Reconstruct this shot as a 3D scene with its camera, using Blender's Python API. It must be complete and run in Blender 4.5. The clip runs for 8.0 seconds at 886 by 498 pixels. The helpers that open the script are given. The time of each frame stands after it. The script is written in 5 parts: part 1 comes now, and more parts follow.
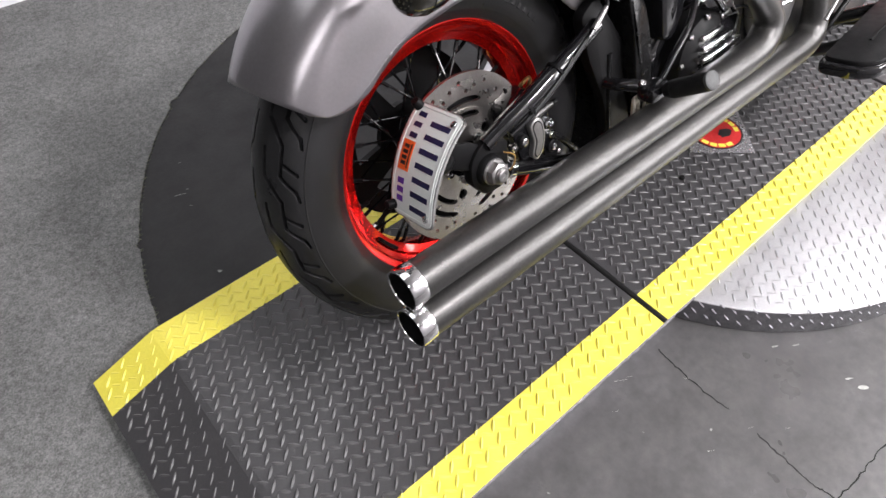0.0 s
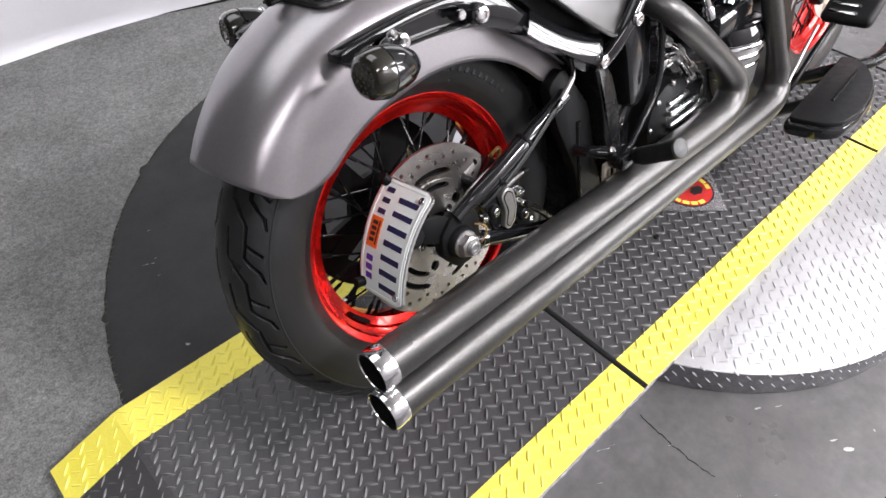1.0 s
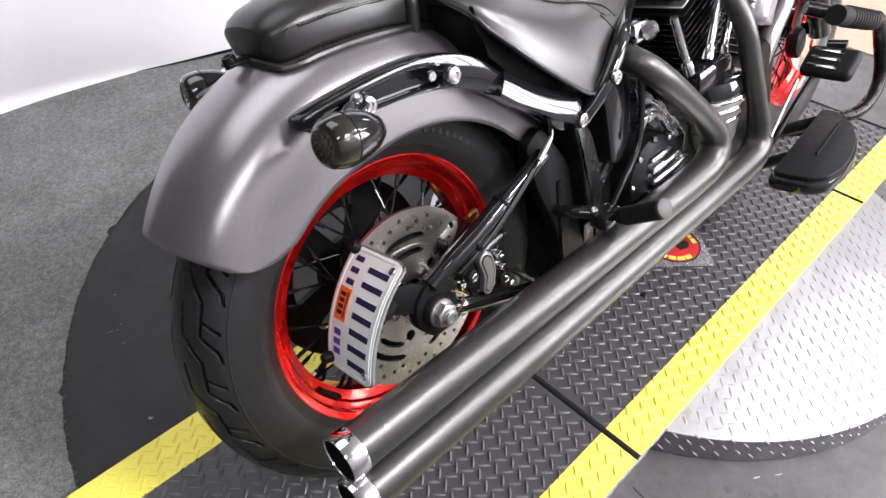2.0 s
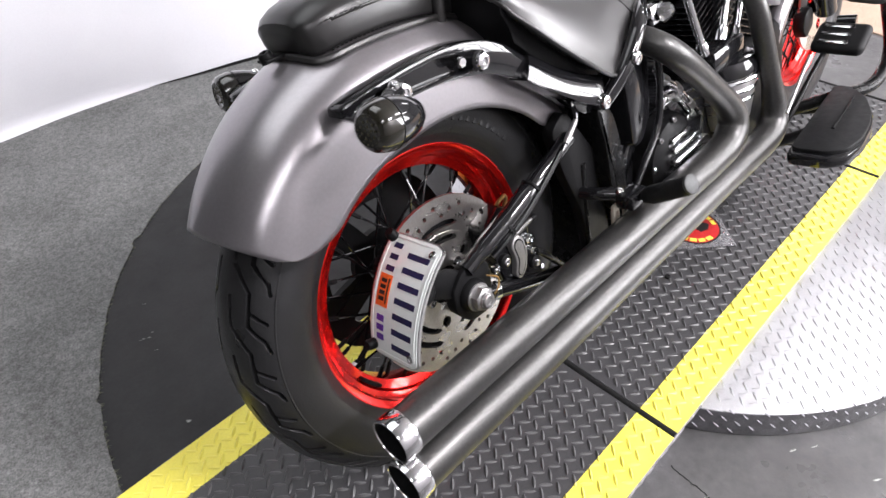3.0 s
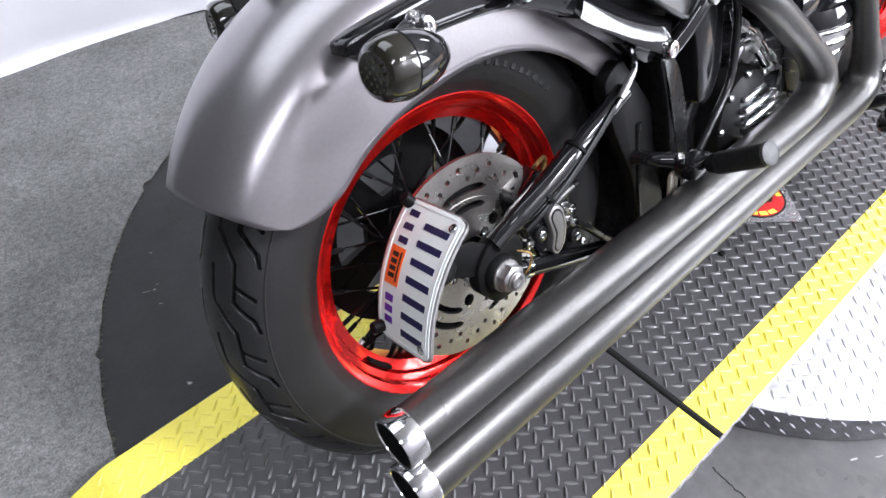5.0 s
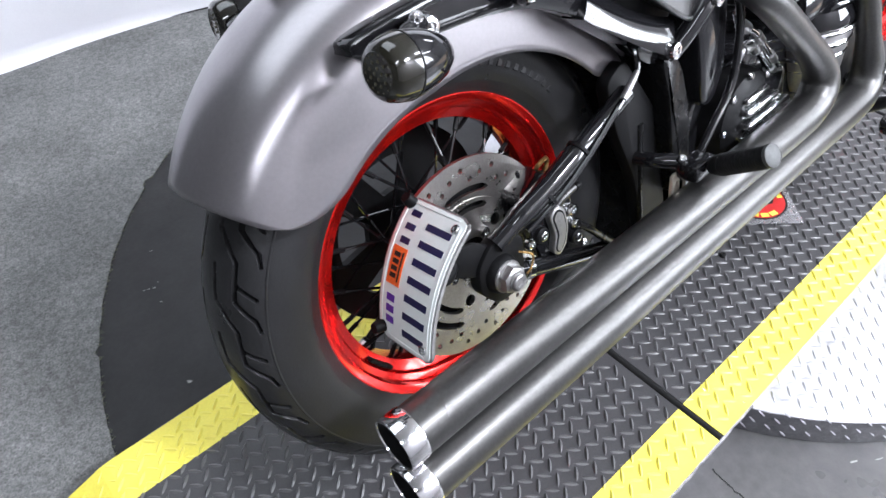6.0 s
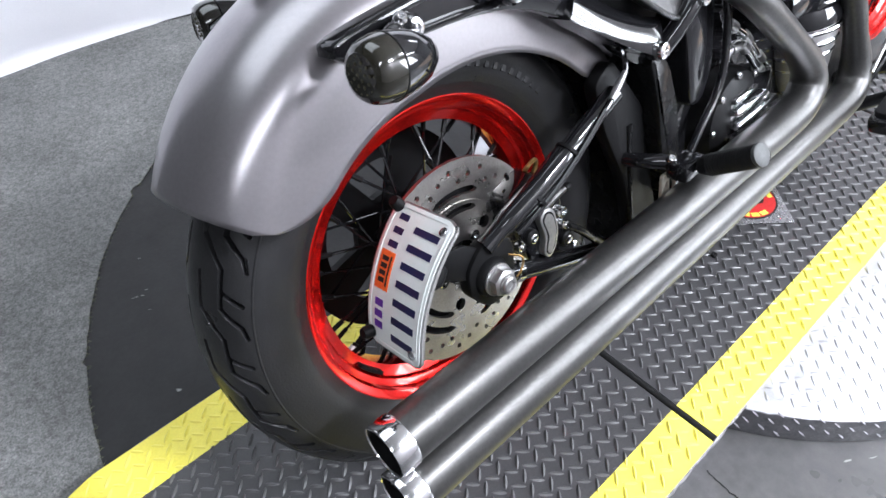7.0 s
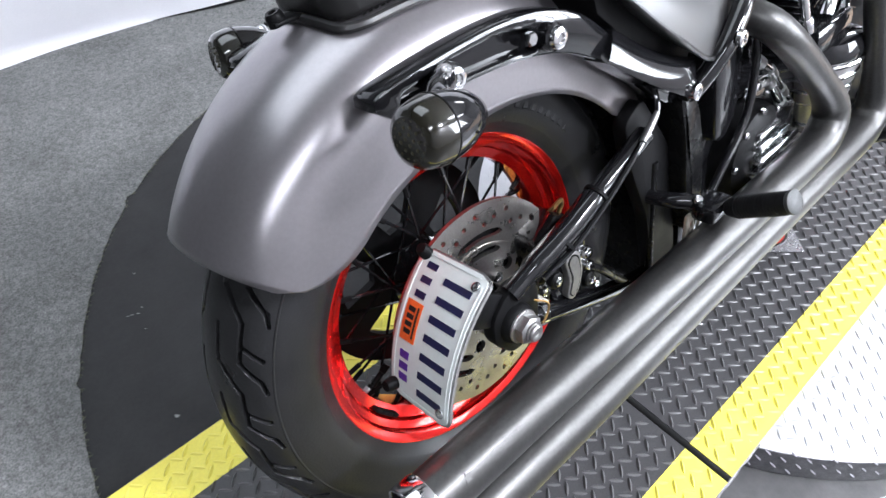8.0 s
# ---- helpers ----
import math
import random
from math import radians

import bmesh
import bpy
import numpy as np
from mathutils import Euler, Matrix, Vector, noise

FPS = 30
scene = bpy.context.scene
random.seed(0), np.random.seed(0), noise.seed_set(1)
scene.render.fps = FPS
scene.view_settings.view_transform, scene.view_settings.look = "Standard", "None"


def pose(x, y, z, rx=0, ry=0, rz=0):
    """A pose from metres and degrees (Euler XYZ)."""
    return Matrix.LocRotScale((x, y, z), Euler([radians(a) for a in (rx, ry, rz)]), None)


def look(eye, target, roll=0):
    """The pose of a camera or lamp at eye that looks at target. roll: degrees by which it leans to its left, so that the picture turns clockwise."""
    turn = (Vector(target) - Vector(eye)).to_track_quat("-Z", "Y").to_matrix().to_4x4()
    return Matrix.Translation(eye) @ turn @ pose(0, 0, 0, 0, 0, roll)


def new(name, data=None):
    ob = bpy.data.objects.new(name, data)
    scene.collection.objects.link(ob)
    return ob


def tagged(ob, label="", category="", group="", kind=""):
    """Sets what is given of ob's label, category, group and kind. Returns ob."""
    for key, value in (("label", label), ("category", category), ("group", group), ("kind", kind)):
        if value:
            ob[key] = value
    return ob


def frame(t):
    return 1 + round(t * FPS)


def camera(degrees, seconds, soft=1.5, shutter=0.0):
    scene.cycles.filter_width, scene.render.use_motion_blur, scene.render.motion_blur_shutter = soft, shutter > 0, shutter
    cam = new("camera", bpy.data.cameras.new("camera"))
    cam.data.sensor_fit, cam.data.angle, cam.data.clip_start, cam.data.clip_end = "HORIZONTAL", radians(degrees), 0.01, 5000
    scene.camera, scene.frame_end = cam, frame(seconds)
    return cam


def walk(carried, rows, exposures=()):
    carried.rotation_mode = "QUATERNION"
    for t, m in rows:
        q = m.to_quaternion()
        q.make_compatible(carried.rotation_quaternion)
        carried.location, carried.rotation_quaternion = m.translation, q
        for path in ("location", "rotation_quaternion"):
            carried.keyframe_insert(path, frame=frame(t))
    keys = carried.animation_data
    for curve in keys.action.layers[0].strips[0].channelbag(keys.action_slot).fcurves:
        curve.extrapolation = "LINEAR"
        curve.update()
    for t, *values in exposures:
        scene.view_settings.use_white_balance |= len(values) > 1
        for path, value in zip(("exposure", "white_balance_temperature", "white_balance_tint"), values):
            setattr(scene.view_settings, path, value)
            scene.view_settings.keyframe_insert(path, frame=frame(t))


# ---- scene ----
cam = camera(69.2, 8.0)
PATH = [
    (0, (-0.746, -0.215, 1.021), (0.081, 0.729, -0.536), 0.5),
    (0.5, (-0.739, -0.202, 1.032), (0.139, 0.77, -0.48), 0.7),
    (1, (-0.704, -0.19, 1.032), (0.236, 0.796, -0.432), 1.0),
    (1.5, (-0.657, -0.165, 1.021), (0.345, 0.846, -0.383), 2.1),
    (1.7, (-0.643, -0.158, 1.013), (0.385, 0.858, -0.37), 2.1),
    (2.8, (-0.693, -0.166, 1.023), (0.339, 0.904, -0.314), -1.3),
    (3, (-0.7, -0.153, 1.004), (0.335, 0.904, -0.342), -2.1),
    (3.5, (-0.638, -0.081, 0.945), (0.315, 1.0, -0.441), -3.0),
    (4, (-0.597, -0.058, 0.915), (0.285, 1.023, -0.518), -2.6),
    (4.5, (-0.612, -0.081, 0.932), (0.272, 0.974, -0.519), -2.6),
    (6, (-0.614, -0.077, 0.934), (0.267, 0.969, -0.525), -2.0),
    (6.5, (-0.614, -0.078, 0.934), (0.286, 0.962, -0.518), -1.7),
    (7, (-0.607, -0.077, 0.928), (0.295, 0.962, -0.523), -2.1),
    (7.5, (-0.576, -0.045, 0.918), (0.294, 1.008, -0.543), -2.1),
    (8, (-0.599, 0.003, 0.949), (0.33, 0.993, -0.52), 0.7),
]
walk(cam, [(t, look(eye, target, roll)) for t, eye, target, roll in PATH], [(0.0, -0.03, 6500, 10), (1.0, 0.11, 6450, 10), (2.0, 0.19, 6400, 10), (3.0, 0.18, 6400, 10), (3.5, 0.13, 6350, 10), (4.0, 0.20, 6350, 10), (4.5, 0.34, 6250, 10), (5.4, 0.38, 5900, 8), (8.0, 0.33, 5900, 6)])

# ---- world and light ----
world = bpy.data.worlds.new("world")
scene.world = world
world.use_nodes = True
world.node_tree.nodes["Background"].inputs[0].default_value = (0.9, 0.95, 1.0, 1)
world.node_tree.nodes["Background"].inputs[1].default_value = 0.15
FLOOR = -0.08


def area(name, x, y, z, sx, sy, watts, colour=(0.95, 0.98, 1.0), rx=0, ry=0):
    data = bpy.data.lights.new(name, "AREA")
    data.shape, data.size, data.size_y, data.energy, data.color = "RECTANGLE", sx, sy, watts, colour
    lamp = new(name, data)
    lamp.matrix_world = pose(x, y, z, rx, ry, 0)
    return lamp


# (x, y, length, width, watts) of the ceiling fixtures; the last is an added fill
LAMPS = [(-2.2, -1.45, 2.2, 0.24, 36), (0.7, -2.0, 0.7, 0.24, 160), (2.9, -1.5, 2.2, 0.24, 64), (5.4, -2.0, 2.2, 0.24, 62), (5.2, 1.15, 2.2, 0.24, 36), (-0.7, 1.45, 2.0, 1.5, 3)]
LAMP_Z = 2.95
for lx, ly, length, width, watts in LAMPS:
    area("ceiling_lamp_light", lx, ly, LAMP_Z - 0.03, length, width, watts, (1.0, 0.952, 0.980))

# daylight through an unseen wide south-wall window, added for the strut's bright reflection
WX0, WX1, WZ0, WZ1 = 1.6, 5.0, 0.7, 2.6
area("unseen_window_light", (WX0 + WX1) / 2, -2.64, (WZ0 + WZ1) / 2, WX1 - WX0, WZ1 - WZ0, 400, (1.0, 0.975, 1.0), rx=90)


# ---- materials ----
def mat(name, base, rough=0.5, metal=0.0, second=None, scale=30.0, amount=0.5, bump=0.0, bump_scale=200.0,
        rough_var=0.08, coat=0.0, coat_rough=0.05, fine=0.12, spec=0.5, specks=None, patchy=None, pits=None):
    """Principled surface: two scales of colour variation, roughness variation and fine relief, in object metres."""
    m = bpy.data.materials.new(name)
    m.use_nodes = True
    nt = m.node_tree
    b = nt.nodes["Principled BSDF"]
    co = nt.nodes.new("ShaderNodeTexCoord")

    def noise_tex(sc, detail=4.0, r=0.6):
        n = nt.nodes.new("ShaderNodeTexNoise")
        n.inputs["Scale"].default_value, n.inputs["Detail"].default_value, n.inputs["Roughness"].default_value = sc, detail, r
        nt.links.new(co.outputs["Object"], n.inputs["Vector"])
        return n

    def ramp(src, lo, hi, a, z):
        r = nt.nodes.new("ShaderNodeMapRange")
        r.inputs["From Min"].default_value, r.inputs["From Max"].default_value = lo, hi
        r.inputs["To Min"].default_value, r.inputs["To Max"].default_value = a, z
        nt.links.new(src, r.inputs["Value"])
        return r.outputs["Result"]

    def mix(fac, c1, c2, mode="MIX"):
        x = nt.nodes.new("ShaderNodeMix")
        x.data_type, x.blend_type = "RGBA", mode
        if isinstance(fac, float):
            x.inputs[0].default_value = fac
        else:
            nt.links.new(fac, x.inputs[0])
        for c, sock in ((c1, x.inputs[6]), (c2, x.inputs[7])):
            if isinstance(c, tuple):
                sock.default_value = (*c, 1)
            else:
                nt.links.new(c, sock)
        return x.outputs[2]

    big = noise_tex(scale)
    small = noise_tex(bump_scale, 3.0)
    if second is None:
        second = tuple(c * 0.78 for c in base)
    col = mix(ramp(big.outputs["Fac"], 0.5 - 0.25, 0.5 + 0.25, 0.0, amount), base, second)
    grey = ramp(small.outputs["Fac"], 0.3, 0.7, 1 - fine, 1 + fine)
    comb = nt.nodes.new("ShaderNodeCombineColor")
    for k in range(3):
        nt.links.new(grey, comb.inputs[k])
    col = mix(1.0, col, comb.outputs[0], "MULTIPLY")
    if specks:
        sp_col, sp_scale, sp_cut = specks
        sp = noise_tex(sp_scale, 2.0)
        col = mix(ramp(sp.outputs["Fac"], sp_cut, sp_cut + 0.03, 0.0, 1.0), col, sp_col)
    if patchy:
        wide = ramp(noise_tex(patchy[0], 5.0, 0.65).outputs["Fac"], 0.3, 0.7, 1 - patchy[1], 1 + patchy[1])
        tone = nt.nodes.new("ShaderNodeCombineColor")
        for k in range(3):
            nt.links.new(wide, tone.inputs[k])
        col = mix(1.0, col, tone.outputs[0], "MULTIPLY")
    nt.links.new(col, b.inputs["Base Color"])
    rr = ramp(big.outputs["Fac"], 0.3, 0.7, max(rough - rough_var, 0.02), min(rough + rough_var, 1.0))
    nt.links.new(rr, b.inputs["Roughness"])
    b.inputs["Metallic"].default_value = metal
    b.inputs["Specular IOR Level"].default_value = spec
    if coat:
        b.inputs["Coat Weight"].default_value, b.inputs["Coat Roughness"].default_value = coat, coat_rough
    if bump:
        bp = nt.nodes.new("ShaderNodeBump")
        bp.inputs["Strength"].default_value, bp.inputs["Distance"].default_value = bump, 0.002
        height = small.outputs["Fac"]
        if pits:
            worn = ramp(noise_tex(pits[0], 3.0).outputs["Fac"], 0.56, 0.64, 0.0, 1.0)
            rough_spots = nt.nodes.new("ShaderNodeMath")
            rough_spots.operation = "MULTIPLY_ADD"
            nt.links.new(worn, rough_spots.inputs[0])
            nt.links.new(ramp(noise_tex(pits[1], 4.0, 0.7).outputs["Fac"], 0.5, 0.7, 0.0, 3.0), rough_spots.inputs[1])
            nt.links.new(height, rough_spots.inputs[2])
            height = rough_spots.outputs[0]
        nt.links.new(height, bp.inputs["Height"])
        nt.links.new(bp.outputs["Normal"], b.inputs["Normal"])
    return m


CARPET = mat("carpet_grey", (0.232, 0.235, 0.229), 0.95, second=(0.122, 0.124, 0.120), scale=85, amount=1.0, bump=1.0, bump_scale=300, fine=0.40, spec=0.1, patchy=(5.0, 0.18))
CONCRETE = mat("painted_concrete", (0.088, 0.086, 0.086), 0.40, second=(0.052, 0.051, 0.052), scale=6, amount=0.9, bump=0.25, bump_scale=60, rough_var=0.15, specks=((0.34, 0.34, 0.33), 26, 0.735), patchy=(14, 0.22), pits=(7.0, 75))
PLATE_BLACK = mat("black_tread", (0.052, 0.051, 0.053), 0.45, spec=0.4, second=(0.035, 0.034, 0.036), scale=9, amount=0.8, bump=0.12, bump_scale=300, rough_var=0.1)
YELLOW = mat("yellow_paint", (0.82, 0.735, 0.125), 0.40, second=(0.75, 0.66, 0.05), scale=16, amount=0.8, bump=0.1, bump_scale=250, fine=0.05)


def striped(name, dark, bright, y0, y1):
    """Black tread paint with yellow bands below y0 and above y1 (object metres)."""
    m = dark.copy()
    m.name = name
    nt = m.node_tree
    b = nt.nodes["Principled BSDF"]
    co = nt.nodes.new("ShaderNodeTexCoord")
    sep = nt.nodes.new("ShaderNodeSeparateXYZ")
    nt.links.new(co.outputs["Object"], sep.inputs[0])
    masks = []
    for op, lim in (("LESS_THAN", y0), ("GREATER_THAN", y1)):
        k = nt.nodes.new("ShaderNodeMath")
        k.operation = op
        k.inputs[1].default_value = lim
        nt.links.new(sep.outputs["Y"], k.inputs[0])
        masks.append(k)
    add = nt.nodes.new("ShaderNodeMath")
    add.operation = "MAXIMUM"
    nt.links.new(masks[0].outputs[0], add.inputs[0])
    nt.links.new(masks[1].outputs[0], add.inputs[1])
    mx = nt.nodes.new("ShaderNodeMix")
    mx.data_type = "RGBA"
    old = b.inputs["Base Color"].links[0].from_socket
    nt.links.new(add.outputs[0], mx.inputs[0])
    nt.links.new(old, mx.inputs[6])
    mx.inputs[7].default_value = (*bright, 1)
    nt.links.new(mx.outputs[2], b.inputs["Base Color"])
    return m


WORN_BLACK = mat("worn_black_relief", (0.090, 0.089, 0.090), 0.40, second=(0.062, 0.061, 0.062), scale=25, amount=0.8, rough_var=0.06)
RELIEF = striped("painted_tread_relief", WORN_BLACK, (0.82, 0.735, 0.125), 0.074, 0.523)
ALLOY = mat("aluminium_tread", (0.47, 0.47, 0.485), 0.40, 0.85, second=(0.41, 0.415, 0.43), scale=18, amount=0.7, bump=0.1, bump_scale=250, fine=0.06)
SHADED_STEEL = mat("worn_shaded_steel", (0.20, 0.20, 0.21), 0.45, 0.6, second=(0.11, 0.11, 0.115), scale=40, amount=0.9, bump=0.3)
SKIRT = mat("galvanised_edge", (0.55, 0.54, 0.58), 0.45, 0.6, second=(0.34, 0.33, 0.36), scale=70, amount=0.9, bump=0.5, bump_scale=130)
DARK_GAP = mat("black_joint_and_gap_shade", (0.007, 0.007, 0.007), 0.7, spec=0.2)
# Second tone paints in the soft shading of the sheet's wrinkles.
WALL = mat("white_wall", (0.75, 0.75, 0.775), 0.55, second=(0.68, 0.68, 0.72), scale=1.7, amount=0.9, bump=0.05, fine=0.02)
TAN = mat("tan_carpet", (0.36, 0.27, 0.20), 0.9, scale=20, bump=0.6, bump_scale=400, fine=0.3)
CEIL = mat("ceiling_white", (0.38, 0.38, 0.38), 0.9, scale=4, fine=0.04)
# Tones for unseen walls, chosen for what the bike reflects.
ROOMWALL = mat("unseen_grey_wall", (0.20, 0.20, 0.205), 0.8, scale=2, amount=0.6, fine=0.04)
PALEWALL = mat("unseen_pale_wall", (0.52, 0.51, 0.52), 0.7, scale=2, amount=0.6, fine=0.03)
DARKWALL = mat("unseen_dark_wall", (0.12, 0.12, 0.125), 0.8, scale=2, amount=0.6, fine=0.04)
RUBBER = mat("tyre_rubber", (0.013, 0.013, 0.0136), 0.38, spec=0.30, second=(0.017, 0.017, 0.018), scale=14, amount=0.9, bump=0.15, bump_scale=350, rough_var=0.12)
RED = mat("red_rim_paint", (0.90, 0.014, 0.010), 0.16, 0.88, second=(0.72, 0.012, 0.010), scale=12, fine=0.03, coat=0.5, coat_rough=0.03)
SATIN = mat("satin_grey_paint", (0.272, 0.257, 0.270), 0.28, 0.8, second=(0.260, 0.246, 0.258), scale=6, amount=0.4, rough_var=0.0, fine=0.04, coat=0.25, coat_rough=0.25)
PIPE = mat("satin_black_ceramic", (0.084, 0.083, 0.081), 0.37, 0.8, second=(0.070, 0.069, 0.067), scale=16, amount=0.8, rough_var=0.015)
CHROME = mat("chrome", (0.74, 0.74, 0.75), 0.14, 1.0, scale=30, amount=0.2, rough_var=0.03, fine=0.02)
STEEL = mat("brushed_rotor_steel", (0.40, 0.385, 0.365), 0.30, 0.95, second=(0.30, 0.285, 0.265), scale=30, amount=0.7, bump=0.04, bump_scale=500)
turned = STEEL.node_tree.nodes.new("ShaderNodeTangent")
turned.direction_type, turned.axis = "RADIAL", "Y"
STEEL.node_tree.nodes["Principled BSDF"].inputs["Anisotropic"].default_value = 0.75
STEEL.node_tree.links.new(turned.outputs[0], STEEL.node_tree.nodes["Principled BSDF"].inputs["Tangent"])
GLOSS = mat("gloss_black_paint", (0.008, 0.008, 0.009), 0.08, scale=10, rough_var=0.03, fine=0.03, coat=0.2)
MATTE = mat("matte_black", (0.006, 0.006, 0.0064), 0.45, spec=0.08, scale=30, bump=0.1, fine=0.1)
ZINC = mat("zinc_plate", (0.62, 0.58, 0.50), 0.38, 0.55, second=(0.45, 0.40, 0.33), scale=60, amount=0.8, bump=0.05)
LEATHER = mat("black_leather", (0.014, 0.0136, 0.0136), 0.30, spec=0.45, second=(0.010, 0.0097, 0.0097), scale=20, bump=0.1, bump_scale=700, rough_var=0.025)
HIDE = mat("smooth_saddle_leather", (0.022, 0.021, 0.0208), 0.37, second=(0.014, 0.0134, 0.0132), scale=6, bump=0.04, bump_scale=900, rough_var=0.02, spec=1.0)
LIP = mat("worn_bare_edge", (0.20, 0.195, 0.20), 0.5, 0.5, second=(0.05, 0.05, 0.052), scale=90, amount=0.9, bump=0.6, bump_scale=130)
SMOKE = mat("smoked_lens", (0.012, 0.011, 0.007), 0.12, scale=40, fine=0.05, coat=0.8)
OLIVE = mat("dim_lamp_dots", (0.055, 0.050, 0.028), 0.3, scale=60)
SATINBLACK = mat("satin_black_coat", (0.006, 0.006, 0.0063), 0.26, spec=0.14, scale=30, fine=0.05)
GRIPRUB = mat("peg_rubber", (0.011, 0.011, 0.0115), 0.55, spec=0.15, scale=60, bump=0.2)
PEGCAP = mat("worn_peg_cap", (0.07, 0.072, 0.072), 0.55, 0.3, scale=60, bump=0.2)
WHITE = mat("plate_white", (0.68, 0.71, 0.69), 0.35, second=(0.61, 0.64, 0.62), scale=25, amount=0.6, fine=0.03)
NAVY = mat("dark_blue_print", (0.012, 0.014, 0.06), 0.4)
PURPLE = mat("purple_print", (0.10, 0.03, 0.30), 0.4)
ORANGE = mat("orange_sticker", (0.80, 0.13, 0.02), 0.45, second=(0.7, 0.1, 0.015), scale=80)
BRASS = mat("brass", (0.26, 0.155, 0.055), 0.4, 0.9, scale=80)
DECALRED = mat("decal_red", (0.5, 0.02, 0.02), 0.5, scale=50)
DECALBLACK = mat("decal_black", (0.01, 0.01, 0.01), 0.5)
FOIL = mat("crinkled_foil", (0.74, 0.73, 0.75), 0.28, 0.8, second=(0.30, 0.29, 0.31), scale=120, amount=0.9, bump=0.8, bump_scale=160)
CASTGREY = mat("cast_alloy", (0.36, 0.355, 0.35), 0.35, 0.8, scale=60, bump=0.1)


# ---- mesh helpers ----
def part(name, bm, material, parent=None, label="", smooth=True, recalc=True):
    """Links a bmesh as one mesh object, under a thing or a part where one is given."""
    if recalc:
        bmesh.ops.recalc_face_normals(bm, faces=bm.faces)
    me = bpy.data.meshes.new(name)
    bm.to_mesh(me)
    bm.free()
    if smooth:
        me.shade_smooth()
        me.set_sharp_from_angle(angle=radians(38))
    me.materials.append(material)
    ob = new(name, me)
    if parent is not None:
        ob.parent = parent
    if label:
        tagged(ob, label)
    return ob


def twin(ob, m):
    """Another object on the same mesh, under the same parent, at the pose m."""
    o = ob.copy()
    scene.collection.objects.link(o)
    o.matrix_basis = m
    return o


def mesh_from(name, verts, faces, material, parent=None, label="", smooth=True):
    me = bpy.data.meshes.new(name)
    me.from_pydata(verts, [], faces)
    me.update()
    if smooth:
        me.shade_smooth()
        me.set_sharp_from_angle(angle=radians(38))
    me.materials.append(material)
    ob = new(name, me)
    if parent is not None:
        ob.parent = parent
    if label:
        tagged(ob, label)
    return ob


def spline(pts, n=8):
    """Catmull-Rom through the points."""
    p = [Vector(q) for q in pts]
    p = [2 * p[0] - p[1]] + p + [2 * p[-1] - p[-2]]
    out = []
    for i in range(1, len(p) - 2):
        a, b, c, d = p[i - 1:i + 3]
        for k in range(n):
            t = k / n
            out.append(0.5 * (2 * b + (c - a) * t + (2 * a - 5 * b + 4 * c - d) * t * t + (3 * b - a - 3 * c + d) * t ** 3))
    return out + [p[-2]]


def tube(pts, r, seg=16, caps=True, bm=None):
    """A round bar along the points; r is one radius or one for each point."""
    bm = bm or bmesh.new()
    pts = [Vector(p) for p in pts]
    rs = r if isinstance(r, (list, tuple)) else [r] * len(pts)
    rings, up = [], None
    for i, p in enumerate(pts):
        d = (pts[min(i + 1, len(pts) - 1)] - pts[max(i - 1, 0)]).normalized()
        if up is None:
            up = d.orthogonal().normalized()
        up = (up - d * up.dot(d)).normalized()
        side = d.cross(up)
        rings.append([bm.verts.new(p + (up * math.cos(a) + side * math.sin(a)) * rs[i]) for a in (2 * math.pi * k / seg for k in range(seg))])
    for a, b in zip(rings, rings[1:]):
        for k in range(seg):
            bm.faces.new((a[k], a[(k + 1) % seg], b[(k + 1) % seg], b[k]))
    if caps:
        bm.faces.new(rings[0][::-1])
        bm.faces.new(rings[-1])
    return bm


def lathe(profile, seg=64, centre=(0, 0, 0), axis=(0, 1, 0), closed=False, bm=None, start=0.0, sweep=2 * math.pi):
    """Turns (radius, along) pairs round an axis."""
    bm = bm or bmesh.new()
    ax = Vector(axis).normalized()
    a = ax.orthogonal().normalized() if abs(ax.y) < 0.99 else Vector((1, 0, 0))
    b = ax.cross(a)
    c = Vector(centre)
    full = sweep > 6.28
    rings = []
    for k in range(seg if full else seg + 1):
        th = start + sweep * k / seg
        d = a * math.cos(th) + b * math.sin(th)
        rings.append([bm.verts.new(c + d * r + ax * h) for r, h in profile])
    n = len(profile)
    for k in range(seg):
        p, q = rings[k], rings[(k + 1) % len(rings)]
        for j in range(n if closed else n - 1):
            try:
                bm.faces.new((p[j], q[j], q[(j + 1) % n], p[(j + 1) % n]))
            except ValueError:
                pass
    bmesh.ops.remove_doubles(bm, verts=bm.verts, dist=1e-6)
    return bm


def box(sx, sy, sz, centre=(0, 0, 0), bevel=0.003, seg=2, m=None):
    bm = bmesh.new()
    bmesh.ops.create_cube(bm, size=1.0)
    bmesh.ops.scale(bm, vec=(sx, sy, sz), verts=bm.verts)
    if bevel:
        bmesh.ops.bevel(bm, geom=bm.edges[:], offset=bevel, segments=seg, affect="EDGES", profile=0.5)
    bmesh.ops.translate(bm, vec=centre, verts=bm.verts)
    if m is not None:
        bmesh.ops.transform(bm, matrix=m, verts=bm.verts)
    return bm


